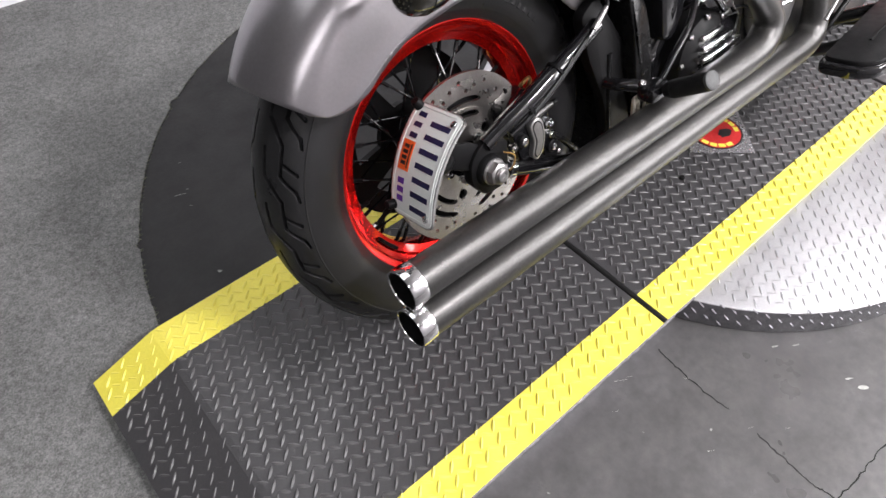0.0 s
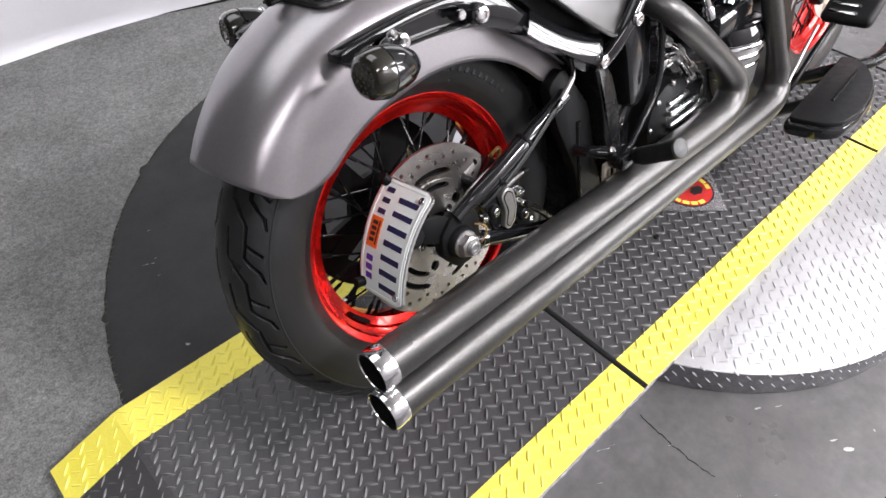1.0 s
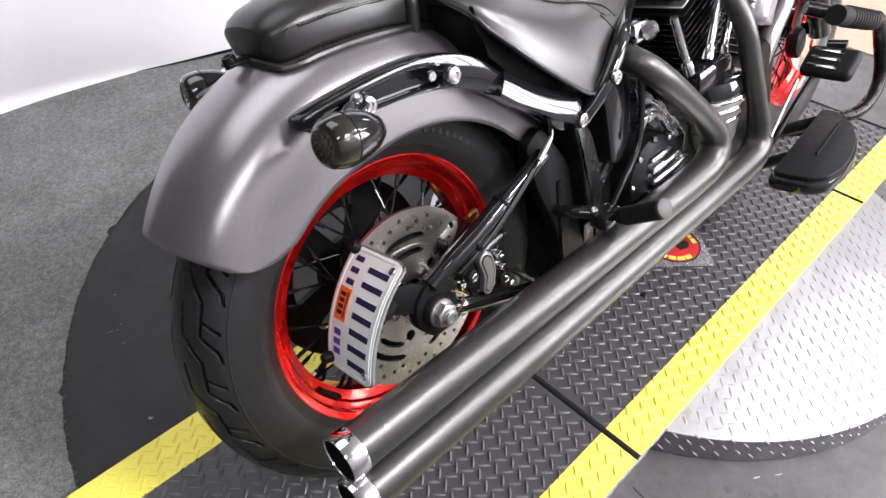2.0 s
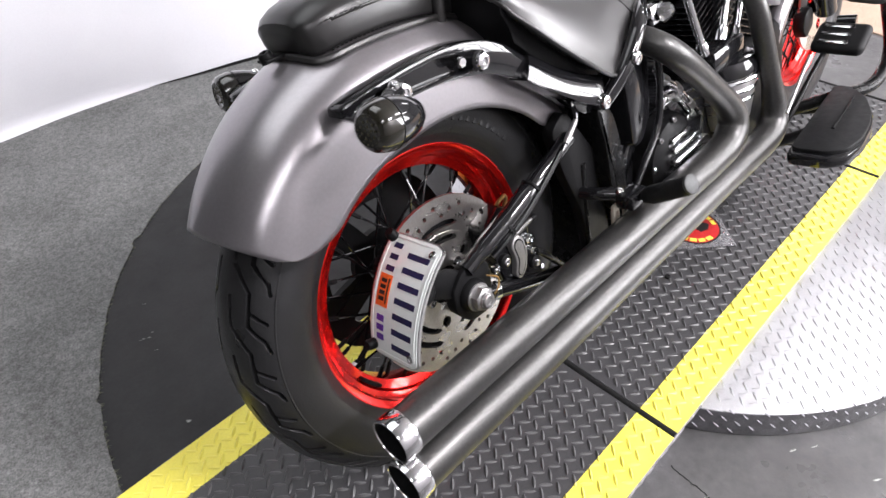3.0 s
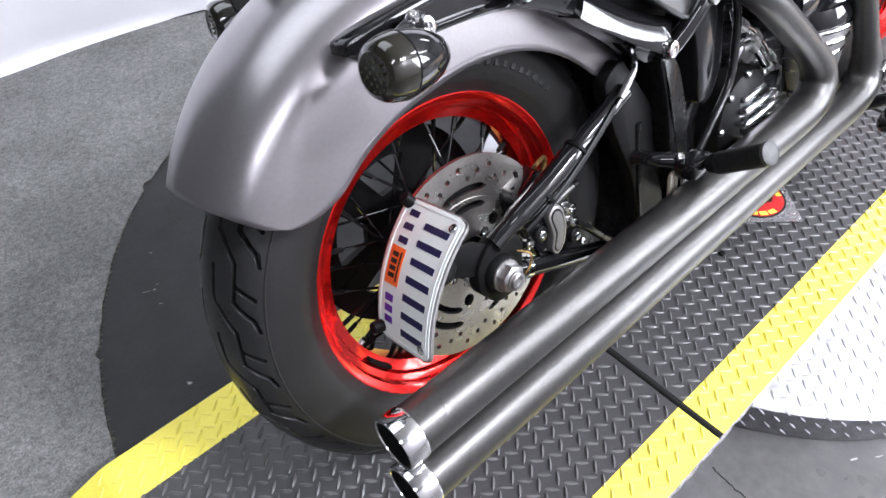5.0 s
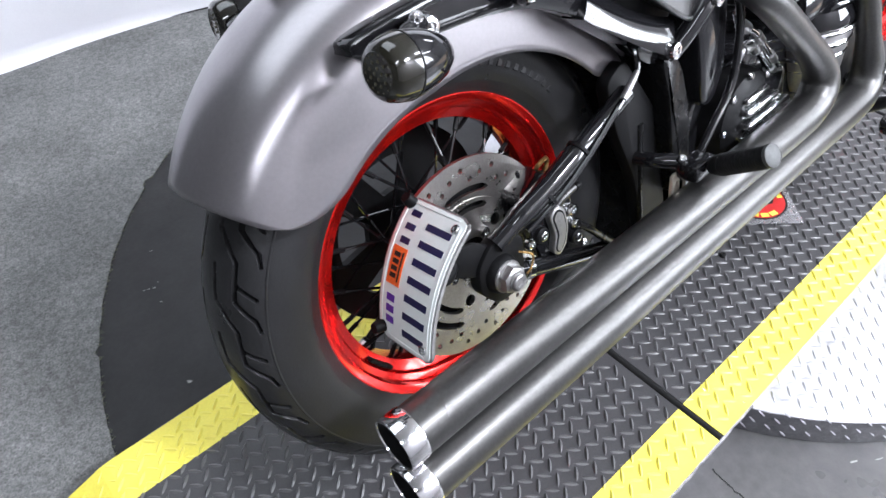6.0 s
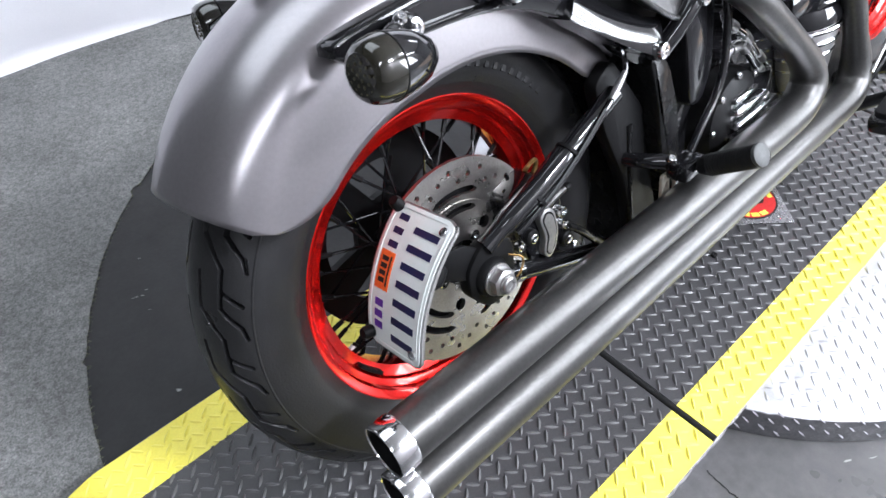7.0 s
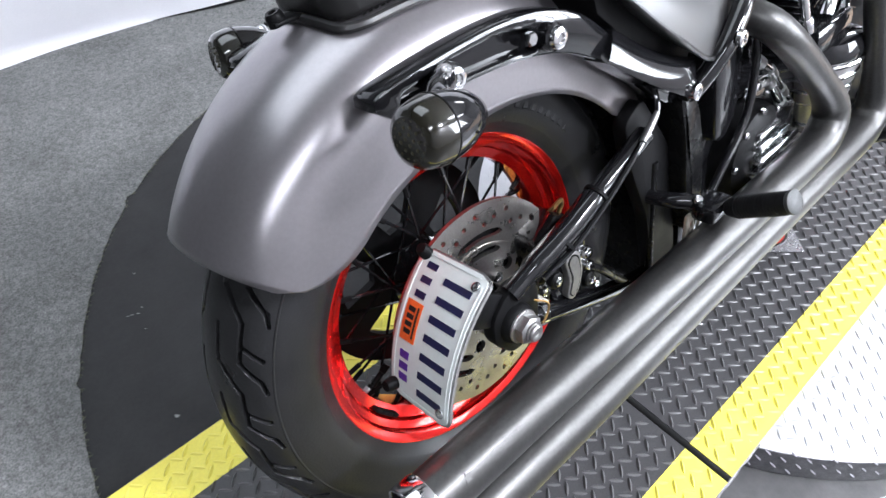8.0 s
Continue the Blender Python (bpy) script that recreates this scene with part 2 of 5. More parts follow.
def slab(outline, v0, v1, holes=(), bevel=0.0, axis="v"):
    """A plate cut to an outline (u, w), from v0 to v1 across the bike, with holes; axis z: outline (x, y), from v0 to v1 up."""
    bm = bmesh.new()

    def at(p, h):
        return (p[0], h, p[1]) if axis == "v" else (p[0], p[1], h)
    edges = []
    for loop in (outline, *holes):
        vs = [bm.verts.new(at(p, v0)) for p in loop]
        edges += [bm.edges.new((vs[i], vs[(i + 1) % len(vs)])) for i in range(len(vs))]
    bmesh.ops.triangle_fill(bm, use_beauty=True, edges=edges)
    if not holes:
        bmesh.ops.dissolve_limit(bm, angle_limit=0.01, verts=bm.verts[:], edges=bm.edges[:])
    ext = bmesh.ops.extrude_face_region(bm, geom=bm.faces[:])
    moved = [e for e in ext["geom"] if isinstance(e, bmesh.types.BMVert)]
    bmesh.ops.translate(bm, vec=at((0, 0), v1 - v0), verts=moved)
    bmesh.ops.recalc_face_normals(bm, faces=bm.faces)
    if bevel:
        sharp = [e for e in bm.edges if len(e.link_faces) == 2 and e.calc_face_angle(0) > 0.9 and (abs(e.verts[0].co[1 if axis == "v" else 2] - e.verts[1].co[1 if axis == "v" else 2]) < 1e-6)]
        bmesh.ops.bevel(bm, geom=sharp, offset=bevel, segments=2, affect="EDGES", profile=0.5)
    return bm


def ring_pts(cx, cy, r, n=24, start=0.0):
    return [(cx + r * math.cos(start + 2 * math.pi * k / n), cy + r * math.sin(start + 2 * math.pi * k / n)) for k in range(n)]


def rounded(pts, r=0.01, n=4):
    """Rounds the corners of a closed outline."""
    out = []
    m = len(pts)
    for i in range(m):
        p, a, b = Vector(pts[i]), Vector(pts[i - 1]), Vector(pts[(i + 1) % m])
        k = min(r, (a - p).length * 0.45, (b - p).length * 0.45)
        s, e = p + (a - p).normalized() * k, p + (b - p).normalized() * k
        for j in range(n + 1):
            t = j / n
            q = s * (1 - t) ** 2 + p * 2 * t * (1 - t) + e * t * t
            out.append((q.x, q.y))
    return out


def loft(sections, caps=True, bm=None):
    """Joins rings of points that have the same count."""
    bm = bm or bmesh.new()
    rings = [[bm.verts.new(p) for p in s] for s in sections]
    n = len(rings[0])
    for a, b in zip(rings, rings[1:]):
        for k in range(n):
            bm.faces.new((a[k], a[(k + 1) % n], b[(k + 1) % n], b[k]))
    if caps:
        bm.faces.new(rings[0][::-1])
        bm.faces.new(rings[-1])
    return bm


def bolt(r, h, centre, axis, hexed=False, socket=True):
    """A domed or hexagonal bolt head that stands h proud along axis."""
    prof = [(0.0, h * 0.7), (r * 0.42, h * 0.7), (r * 0.45, h * 0.98), (r * 0.75, h), (r * 0.95, h * 0.8), (r, h * 0.3), (r, 0)] if socket else [(0, h), (r * 0.8, h), (r, h * 0.8), (r, 0)]
    return lathe(prof, 6 if hexed else 20, centre, axis)


# ---- the room ----
def setting(name, bm, material, label, category, smooth=False):
    return tagged(part(name, bm, material, smooth=smooth), label, category, kind="structure")


WALL_TURN = -5.7
setting("floor", box(12, 5.7, 0.1, (1.3, 0.2, FLOOR - 0.05), 0), CONCRETE, "dark grey painted concrete floor with white specks and cracks", "floor")
HX, HY, HR = 0.353, 0.498, 1.089
jag = random.Random(4)
edge = []
a0 = math.atan2(0.0 - HY, -math.sqrt(HR ** 2 - HY ** 2))
for k in range(181):
    th = a0 + (radians(62) - (a0 + 2 * math.pi)) * k / 180
    rr = HR + jag.uniform(-0.0016, 0.0016) + (0.008 if k in (60, 92, 93) else 0)
    edge.append((HX + rr * math.cos(th), HY + rr * math.sin(th)))
carpet_outline = [(-4.4, 0.0)] + edge + [(edge[-1][0], 2.00), (-4.4, 2.53)]
setting("carpet", slab(carpet_outline, FLOOR, FLOOR + 0.005, axis="z"), CARPET, "mottled grey carpet with a ragged round cut-out", "carpet")
fibre = random.Random(21)
verts, faces = [], []
for k in range(900):
    p = Vector((*edge[fibre.randrange(4, 150)], FLOOR + 0.004))
    q = (Vector((HX, HY, p.z)) - p).normalized()
    side = Vector((-q.y, q.x, 0)) * fibre.uniform(0.0004, 0.0009)
    tip = p + q * fibre.uniform(0.002, 0.009) + side * fibre.uniform(-6, 6) + Vector((0, 0, fibre.uniform(-0.0008, 0.003)))
    n = len(verts)
    p = p - q * 0.003 + side * fibre.uniform(-14, 14)
    verts += [p - side, p + side, p + Vector((0, 0, 0.001)), tip]
    faces += [(n, n + 1, n + 3), (n + 1, n + 2, n + 3), (n + 2, n, n + 3)]
FRINGE = mat("frayed_fibre", (0.24, 0.25, 0.17), 0.9, second=(0.10, 0.10, 0.09), scale=90, amount=0.9, spec=0.1)
tagged(mesh_from("carpet_fringe", verts, faces, FRINGE, smooth=False), "frayed grey-green fibres along the cut carpet edge", "carpet fringe", kind="stuff")
DARKFLOOR = mat("dark_floor_paint", (0.020, 0.0198, 0.0202), 0.6, spec=0.35, second=(0.015, 0.015, 0.0154), scale=12, amount=0.8, bump=0.2, bump_scale=120, specks=((0.30, 0.30, 0.29), 22, 0.80))
patch = [(HX + (HR + 0.02) * math.cos(a), HY + (HR + 0.02) * math.sin(a)) for a in (math.asin(-0.478 / (HR + 0.02)) + k * (math.pi + 2 * math.asin(0.478 / (HR + 0.02))) / 90 for k in range(91))]
setting("floor_2", slab(patch, FLOOR, FLOOR + 0.003, axis="z"), DARKFLOOR, "dark grey painted round floor patch with white specks", "floor")
setting("carpet_2", box(3.0, 3.4, 0.006, (3.612, 0.2, FLOOR + 0.003), 0), TAN, "tan carpet in the distance past the front wheel", "carpet")
wall_m = pose(0, 2.032, 0, 0, 0, WALL_TURN)
FOOT = spline([(-1.1, -0.030, 0), (-0.8, -0.028, 0), (-0.47, -0.012, 0), (-0.27, 0.014, 0), (-0.10, 0.022, 0), (0.05, 0.020, 0), (0.19, 0.0, 0), (0.35, -0.016, 0), (0.51, -0.034, 0), (0.8, -0.036, 0), (1.2, -0.015, 0), (1.8, 0.0, 0), (3.0, 0.0, 0), (6.5, 0.0, 0)], 8)


def curl(x):
    """How far the sheet's foot curls forward, which dies out along the wall."""
    return 0.040 * max(0.0, min(1.0, (0.14 - x) / 0.50)) ** 0.8


sections = []
for p in FOOT:
    ring = []
    for z in (0.0, 0.002, 0.006, 0.012, 0.020, 0.032, 0.05, 0.08, 0.12, 0.18, 0.26, 0.36, 0.48, 0.62, 0.80, 1.0, 1.25, 1.5, 1.75):
        near = max(0.0, 1 - z / 0.30) ** 2
        y = p.y * near + 0.010 * noise.noise(Vector((p.x * 2.2, 1.7, z * 0.9))) * min(1.0, z / 0.2)
        y += curl(p.x) * (1 - max(0.0, 1 - z / 0.05) ** 2.4) * near
        ring.append((p.x, y, FLOOR + 0.0008 + z))
    sections.append(ring + [(p.x, 0.12, FLOOR + 1.753), (p.x, 0.12, FLOOR)])
sheet = loft(sections)
bmesh.ops.transform(sheet, matrix=wall_m, verts=sheet.verts)
setting("wall_north", sheet, WALL, "white vinyl backdrop wall with a curled foot", "wall", smooth=True)
# Unseen pale wall, added to brighten reflections in the bike's right side.
setting("wall_south", slab([(-4.66, FLOOR), (7.26, FLOOR), (7.26, 3.05), (-4.66, 3.05)], -2.62, -2.50, [[(WX0, WZ0), (WX1, WZ0), (WX1, WZ1), (WX0, WZ1)]]), PALEWALL, "unseen pale room wall with a wide window", "wall")
# Frame added round the unseen window's light.
win = tagged(new("unseen_window_1"), "unseen wide white-framed window in the room wall, added as a light source", "window", kind="structure")
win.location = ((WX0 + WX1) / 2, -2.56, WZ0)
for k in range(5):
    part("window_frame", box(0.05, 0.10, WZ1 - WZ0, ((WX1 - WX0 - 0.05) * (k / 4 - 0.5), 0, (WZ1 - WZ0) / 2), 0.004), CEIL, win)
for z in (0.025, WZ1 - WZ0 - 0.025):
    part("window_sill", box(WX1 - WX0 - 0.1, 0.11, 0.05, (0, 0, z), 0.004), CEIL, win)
# Unseen walls added to close the room and keep reflections dark.
setting("wall_far", box(11.7, 0.12, 3.3, (1.3, 2.94, 1.5), 0), DARKWALL, "unseen dark grey room wall behind the backdrop", "wall")
setting("wall_west", box(0.12, 5.5, 3.3, (-4.6, 0.2, 1.5), 0), DARKWALL, "unseen dark grey room wall", "wall")
setting("wall_east", box(0.12, 5.5, 3.3, (7.2, 0.2, 1.5), 0), ROOMWALL, "grey painted room wall", "wall")
setting("ceiling", box(12, 5.7, 0.1, (1.3, 0.2, 3.1), 0), CEIL, "light grey ceiling", "ceiling")

glow = bpy.data.materials.new("lamp_diffuser")
glow.use_nodes = True
gb = glow.node_tree.nodes["Principled BSDF"]
gb.inputs["Base Color"].default_value = (0.9, 0.9, 0.9, 1)
gb.inputs["Emission Color"].default_value = (0.95, 0.98, 1.0, 1)
gb.inputs["Emission Strength"].default_value = 2.0
# The wide 3 W panel is no known fixture, only soft fill.
for lx, ly, length, width, _ in LAMPS:
    lamp = tagged(new("ceiling_light"), "white fluorescent ceiling light fixture, the widest an added fill", "ceiling light", group="ceiling lights")
    lamp.location = (lx, ly, LAMP_Z + 0.1)
    part("housing", box(length + 0.14, width + 0.26, 0.09, (0, 0, -0.045), 0.01), CEIL, lamp)
    part("diffuser", box(length + 0.06, width + 0.20, 0.02, (0, 0, -0.098), 0.005), glow, lamp)

# Dark strip standing in for the shaded gap under the sheet's foot.
shade_line = [Vector((p.x, p.y - 0.007, FLOOR + 0.0105)) for p in FOOT if 0.03 < p.x < 3.0]
cable = tube(shade_line, [0.0008 + 0.0042 * min(1.0, k / 16) for k in range(len(shade_line))], 8)
bmesh.ops.transform(cable, matrix=wall_m, verts=cable.verts)
tagged(part("foot_shade_strip", cable, DARK_GAP), "black strip standing in for the shadow gap under the white wall", "cable")


def strip(points, widths, z, jitter=0.0, seed=1):
    """A thin crooked line on the floor."""
    rnd = random.Random(seed)
    pts = spline([(a, b, 0) for a, b in points], 8)
    bm = bmesh.new()
    prev = None
    for i, p in enumerate(pts):
        d = (pts[min(i + 1, len(pts) - 1)] - pts[max(i - 1, 0)]).normalized()
        n = Vector((-d.y, d.x, 0))
        w = widths * rnd.uniform(0.4, 1.0)
        c = p + n * rnd.uniform(-jitter, jitter)
        cur = [bm.verts.new((q.x, q.y, z)) for q in (c + n * w, c - n * w)] + [bm.verts.new((q.x, q.y, z - 0.0008)) for q in (c + n * w, c - n * w)]
        if prev:
            for a, b in ((0, 1), (1, 3), (3, 2), (2, 0)):
                bm.faces.new((prev[a], prev[b], cur[b], cur[a]))
        prev = cur
    return bm


for seed, pts in enumerate(([(-0.006, -0.013), (-0.012, -0.064), (-0.014, -0.117), (-0.011, -0.176)], [(-0.012, -0.235), (-0.016, -0.293), (-0.019, -0.348), (-0.013, -0.395), (-0.012, -0.591)], [(0.282, -0.414), (0.143, -0.396), (0.070, -0.393), (-0.012, -0.387)])):
    tagged(part("floor_crack", strip(pts, 0.0014, FLOOR + 0.0005, 0.002, seed), DARK_GAP, smooth=False), "thin dark crack in the painted concrete floor", "crack", kind="structure")
CHIP = mat("bare_chip", (0.42, 0.42, 0.40), 0.8, scale=120)
rnd = random.Random(8)
for cx, cy, r, flat in ((0.218, -0.289, 0.008, 0.5), (0.221, -0.316, 0.010, 0.2), (-0.115, -0.008, 0.010, 0.6), (-0.170, -0.043, 0.004, 0.8), (-0.017, -0.087, 0.003, 0.8), (0.040, -0.266, 0.004, 0.7), (-0.010, -0.222, 0.004, 0.7), (-0.101, -0.200, 0.005, 0.7), (-0.096, -0.014, 0.004, 0.7), (0.174, -0.159, 0.006, 0.4), (0.208, -0.184, 0.006, 0.5), (-0.475, 1.077, 0.0030, 0.6), (-0.526, 0.977, 0.0032, 0.5), (-0.515, 0.972, 0.0028, 0.5), (-0.521, 0.928, 0.0026, 0.7), (-0.533, 0.979, 0.0024, 0.6), (-0.503, 0.982, 0.0022, 0.5)):
    z = FLOOR + (0.003 if cy > 0.5 else 0.0)
    out = [(cx + r * rnd.uniform(0.6, 1.1) * math.cos(k * 0.785 + 2.2) - 0.5 * r * flat * math.sin(k * 0.785), cy + r * flat * rnd.uniform(0.6, 1.1) * math.sin(k * 0.785) + 0.9 * r * math.cos(k * 0.785) * (1 - flat)) for k in range(8)]
    tagged(part("paint_chip", slab(out, z, z + 0.0006, axis="z"), CHIP, smooth=False), "small pale chip in the painted floor", "paint chip", group="floor chips", kind="structure")


# ---- turntable and platform ----
LA, LC = (0.0080, 0.0226), (0.0277, -0.0126)
LX, LY = 0.0044, -0.0102


def lozenges(inside, place, x0, x1, y0, y1, length=0.0262, width=0.0070, height=0.0034, sets=(0, 1)):
    """Raised lozenges of tread plate: two crossed sets on one lattice, where inside(x, y) holds; place(x, y, h) lifts them on the surface."""
    verts, faces = [], []
    det = LA[0] * LC[1] - LA[1] * LC[0]
    corners = [(x, y) for x in (x0, x1) for y in (y0, y1)]
    iv = [(x * LC[1] - y * LC[0]) / det for x, y in corners]
    jv = [(LA[0] * y - LA[1] * x) / det for x, y in corners]
    for i in range(math.floor(min(iv)) - 1, math.ceil(max(iv)) + 2):
        for j in range(math.floor(min(jv)) - 1, math.ceil(max(jv)) + 2):
            for k in sets:
                x = LX + LA[0] * (i + 0.5 * k) + LC[0] * (j + 0.5 * k)
                y = LY + LA[1] * (i + 0.5 * k) + LC[1] * (j + 0.5 * k)
                if not (x0 < x < x1 and y0 < y < y1 and inside(x, y)):
                    continue
                d = (0.7071, 0.7071) if k == 0 else (0.7071, -0.7071)
                n = len(verts)
                low = 1.0 if k == 0 or len(sets) == 1 else 0.5
                shape = [(-0.5, 0, 0), (-0.28, 0.42, 0), (0, 0.55, 0), (0.28, 0.42, 0), (0.5, 0, 0), (0.28, -0.42, 0), (0, -0.55, 0), (-0.28, -0.42, 0), (-0.27, 0, 0.9), (0, 0, 1), (0.27, 0, 0.9)]
                for a, b, h in shape:
                    a, b = a * length, b * width
                    verts.append(place(x + a * d[0] - b * d[1], y + a * d[1] + b * d[0], h * height * low + (0.0 if h else -0.0004)))
                q = [(0, 1, 8), (1, 2, 9, 8), (2, 3, 10, 9), (3, 4, 10), (4, 5, 10), (5, 6, 9, 10), (6, 7, 8, 9), (7, 0, 8)]
                faces += [tuple(n + v for v in f[::-1]) for f in q]
    return verts, faces


TX, TY, TR = 0.60, 0.30, 0.595
TT = -0.009
table = tagged(new("turntable"), "round aluminium tread-plate turntable on the concrete floor", "turntable")
table.location = (0, 0, FLOOR)


part("disc", lathe([(0, TT - FLOOR - 0.0), (TR - 0.004, TT - FLOOR), (TR - 0.001, TT - FLOOR - 0.001), (TR - 0.001, TT - FLOOR - 0.004), (TR - 0.004, 0.0), (0, 0.0)], 160, (TX, TY, 0), (0, 0, 1)), ALLOY, table)
# Side of the same plate, coloured darker for the dark floor it reflects.
part("rim_band", lathe([(TR - 0.003, TT - FLOOR - 0.002), (TR, TT - FLOOR - 0.003), (TR, 0.003), (TR - 0.003, 0.001)], 160, (TX, TY, 0), (0, 0, 1)), SHADED_STEEL, table, "worn tread-plate rim band, darkened as its shaded side")
v, f = lozenges(lambda x, y: math.hypot(x - TX, y - TY) < TR - 0.014 and (y < -0.004 or y > 0.62), lambda x, y, h: (x, y, TT - FLOOR + h), TX - TR, TX + TR, TY - TR, TY + TR, height=0.0011)
tagged(mesh_from("tread_relief", v, f, ALLOY, table), kind="stuff")


def rimwrap(x, y, h):
    th = math.pi + x / TR
    r = TR + h
    return (TX + r * math.cos(th), TY + r * math.sin(th), y)


v, f = lozenges(lambda x, y: 0.014 < y < 0.078, rimwrap, 0.0, math.pi * TR, 0.0, 0.09, 0.022, 0.004, 0.0018, (1,))
tagged(mesh_from("rim_relief", v, f, SKIRT, table), kind="stuff")

platform = tagged(new("display_platform"), "black tread-plate motorcycle platform with yellow edge stripes", "platform")
platform.location = (0, 0, FLOOR)
PW, SN, SF = 0.608, 0.074, 0.523
BEND, END, DROP = -0.73, -0.868, 0.045
JOINTS = [(BEND, -0.006), (0.007, 1.019), (1.032, 1.435)]


def deck(x, y, h):
    """Height on the deck, which slopes down at its tail."""
    if x < BEND:
        k = min((BEND - x) / (BEND - END), 1.0)
        return (x, y, -DROP * k + h - FLOOR)
    return (x, y, h - FLOOR)


for xa, xb in JOINTS:
    for name, ya, yb, m in (("deck_plate", SN, SF, PLATE_BLACK), ("yellow_stripe", 0.0, SN, YELLOW), ("yellow_stripe", SF, PW, YELLOW)):
        part(name, slab([(xa, ya), (xb, ya), (xb, yb), (xa, yb)], -FLOOR - 0.009, -FLOOR, axis="z"), m, platform, smooth=False)
    part("joint_strip", tube([(xb + 0.0065, 0.001, -FLOOR - 0.0035), (xb + 0.0065, PW - 0.001, -FLOOR - 0.0035)], 0.0066, 14), DARK_GAP, platform, "black rubber joint bead")
for name, ya, yb, m in (("ramp_plate", SN, SF, PLATE_BLACK), ("yellow_stripe", 0.0, SN, YELLOW), ("yellow_stripe", SF, PW, YELLOW)):
    bm = bmesh.new()
    q = []
    for x, z in ((BEND, 0), (BEND - 0.012, -0.002), (END, -DROP), (END, -DROP - 0.009), (BEND, -0.009)):
        q.append([bm.verts.new((x, y, z - FLOOR)) for y in (ya, yb)])
    for i in range(5):
        a, b = q[i], q[(i + 1) % 5]
        bm.faces.new((a[0], a[1], b[1], b[0]))
    bm.faces.new([w[0] for w in q])
    bm.faces.new([w[1] for w in q][::-1])
    part(name, bm, m, platform, smooth=False)
for y0, inward in ((0.001, 1), (PW - 0.001, -1)):
    for line in ([(END + 0.004, DROP), (BEND, 0.0), (0.09, 0.0)], [(1.10, 0.0), (1.435, 0.0)]):
        sk = slab([(line[0][0], 0.0), (line[-1][0], 0.0)] + [(x, -FLOOR - dz - 0.009) for x, dz in line[::-1]], 0.0, 0.004)
        for vert in sk.verts:
            depth = max(0.0, -FLOOR - 0.009 - vert.co.z)
            vert.co.y = y0 + inward * (vert.co.y + 0.26 * depth)
        part("side_skirt", sk, SKIRT, platform, smooth=False)
rough_edge = random.Random(12)
for y0 in (0.0, PW):
    lip = [(x, y0 + rough_edge.uniform(-0.0012, 0.0012), -FLOOR - 0.006 + rough_edge.uniform(-0.0012, 0.0012)) for x in (BEND + (0.09 - BEND) * k / 60 for k in range(61))]
    part("metal_lip", tube(lip, [rough_edge.uniform(0.0028, 0.0046) for _ in lip], 8), LIP, platform, "bare worn metal edge")
part("end_skirt", box(0.004, PW - 0.012, 0.024, (END + 0.008, PW / 2, 0.012), 0), MATTE, platform, smooth=False)
v, f = lozenges(lambda x, y: 0.0105 < y < 0.072 and abs(x) > 0.015 and abs(x - 1.025) > 0.015 and not (END < x < END + 0.012), deck, END, 1.43, 0.004, SN)
tagged(mesh_from("yellow_relief", v, f, RELIEF, platform), kind="stuff")
v, f = lozenges(lambda x, y: abs(x) > 0.015 and abs(x - 1.025) > 0.015 and x > END + 0.012, deck, END, 1.43, SF, PW - 0.008)
tagged(mesh_from("yellow_relief", v, f, RELIEF, platform), kind="stuff")
v, f = lozenges(lambda x, y: abs(x) > 0.015 and abs(x - 1.025) > 0.015 and x > END + 0.012, deck, END, 1.43, SN, SF)
tagged(mesh_from("black_relief", v, f, RELIEF, platform), kind="stuff")

decal = tagged(new("floor_decal"), "square metallic floor decal with a round red emblem", "decal")
decal.location = (0.526, 0.252, 0.0036)
part("backing", box(0.150, 0.150, 0.0012, (0, 0, 0), 0, m=pose(0, 0, 0, 0, 0, 48)), FOIL, decal, "crinkled silver backing", smooth=False)
part("emblem", lathe([(0.0, 0.0014), (0.064, 0.0014), (0.064, 0.0)], 48, (0, 0, 0), (0, 0, 1)), DECALBLACK, decal, "round black emblem")
part("emblem_field", lathe([(0.0, 0.0017), (0.060, 0.0017), (0.060, 0.0)], 48, (0, 0, 0), (0, 0, 1)), DECALRED, decal, "red emblem field")
part("emblem_spot", slab([(0.011 + 0.019 * math.cos(k * 0.524) * (1 + 0.18 * math.sin(3 * k)), -0.019 + 0.013 * math.sin(k * 0.524) * (1 + 0.15 * math.cos(2 * k))) for k in range(12)], 0.0016, 0.0022, axis="z"), DECALBLACK, decal, "black blotch", smooth=False)
for a in (166, 188, 210, 232, 254, -34, -12, 10):
    part("emblem_bar", box(0.011, 0.016, 0.0006, (0.0515, 0, 0.0019), 0, m=pose(0, 0, 0, 0, 0, a)), YELLOW, decal, "yellow block", smooth=False)
tagged(part("floor_stud", bolt(0.006, 0.006, (0.337, 0.209, 0.0), (0, 0, 1)), DARK_GAP), "small black stud on the black tread plate", "stud")

# ---- the motorcycle: u ahead, v to its left, w up, from the rear axle ----
bike = tagged(new("motorcycle"), "satin grey cruiser motorcycle with red spoked rims, leaning on its stand", "motorcycle")
bike.matrix_world = pose(-0.231, 0.395, 0.304, -15.5, 0, 1.0)

TYRE_R = 0.313


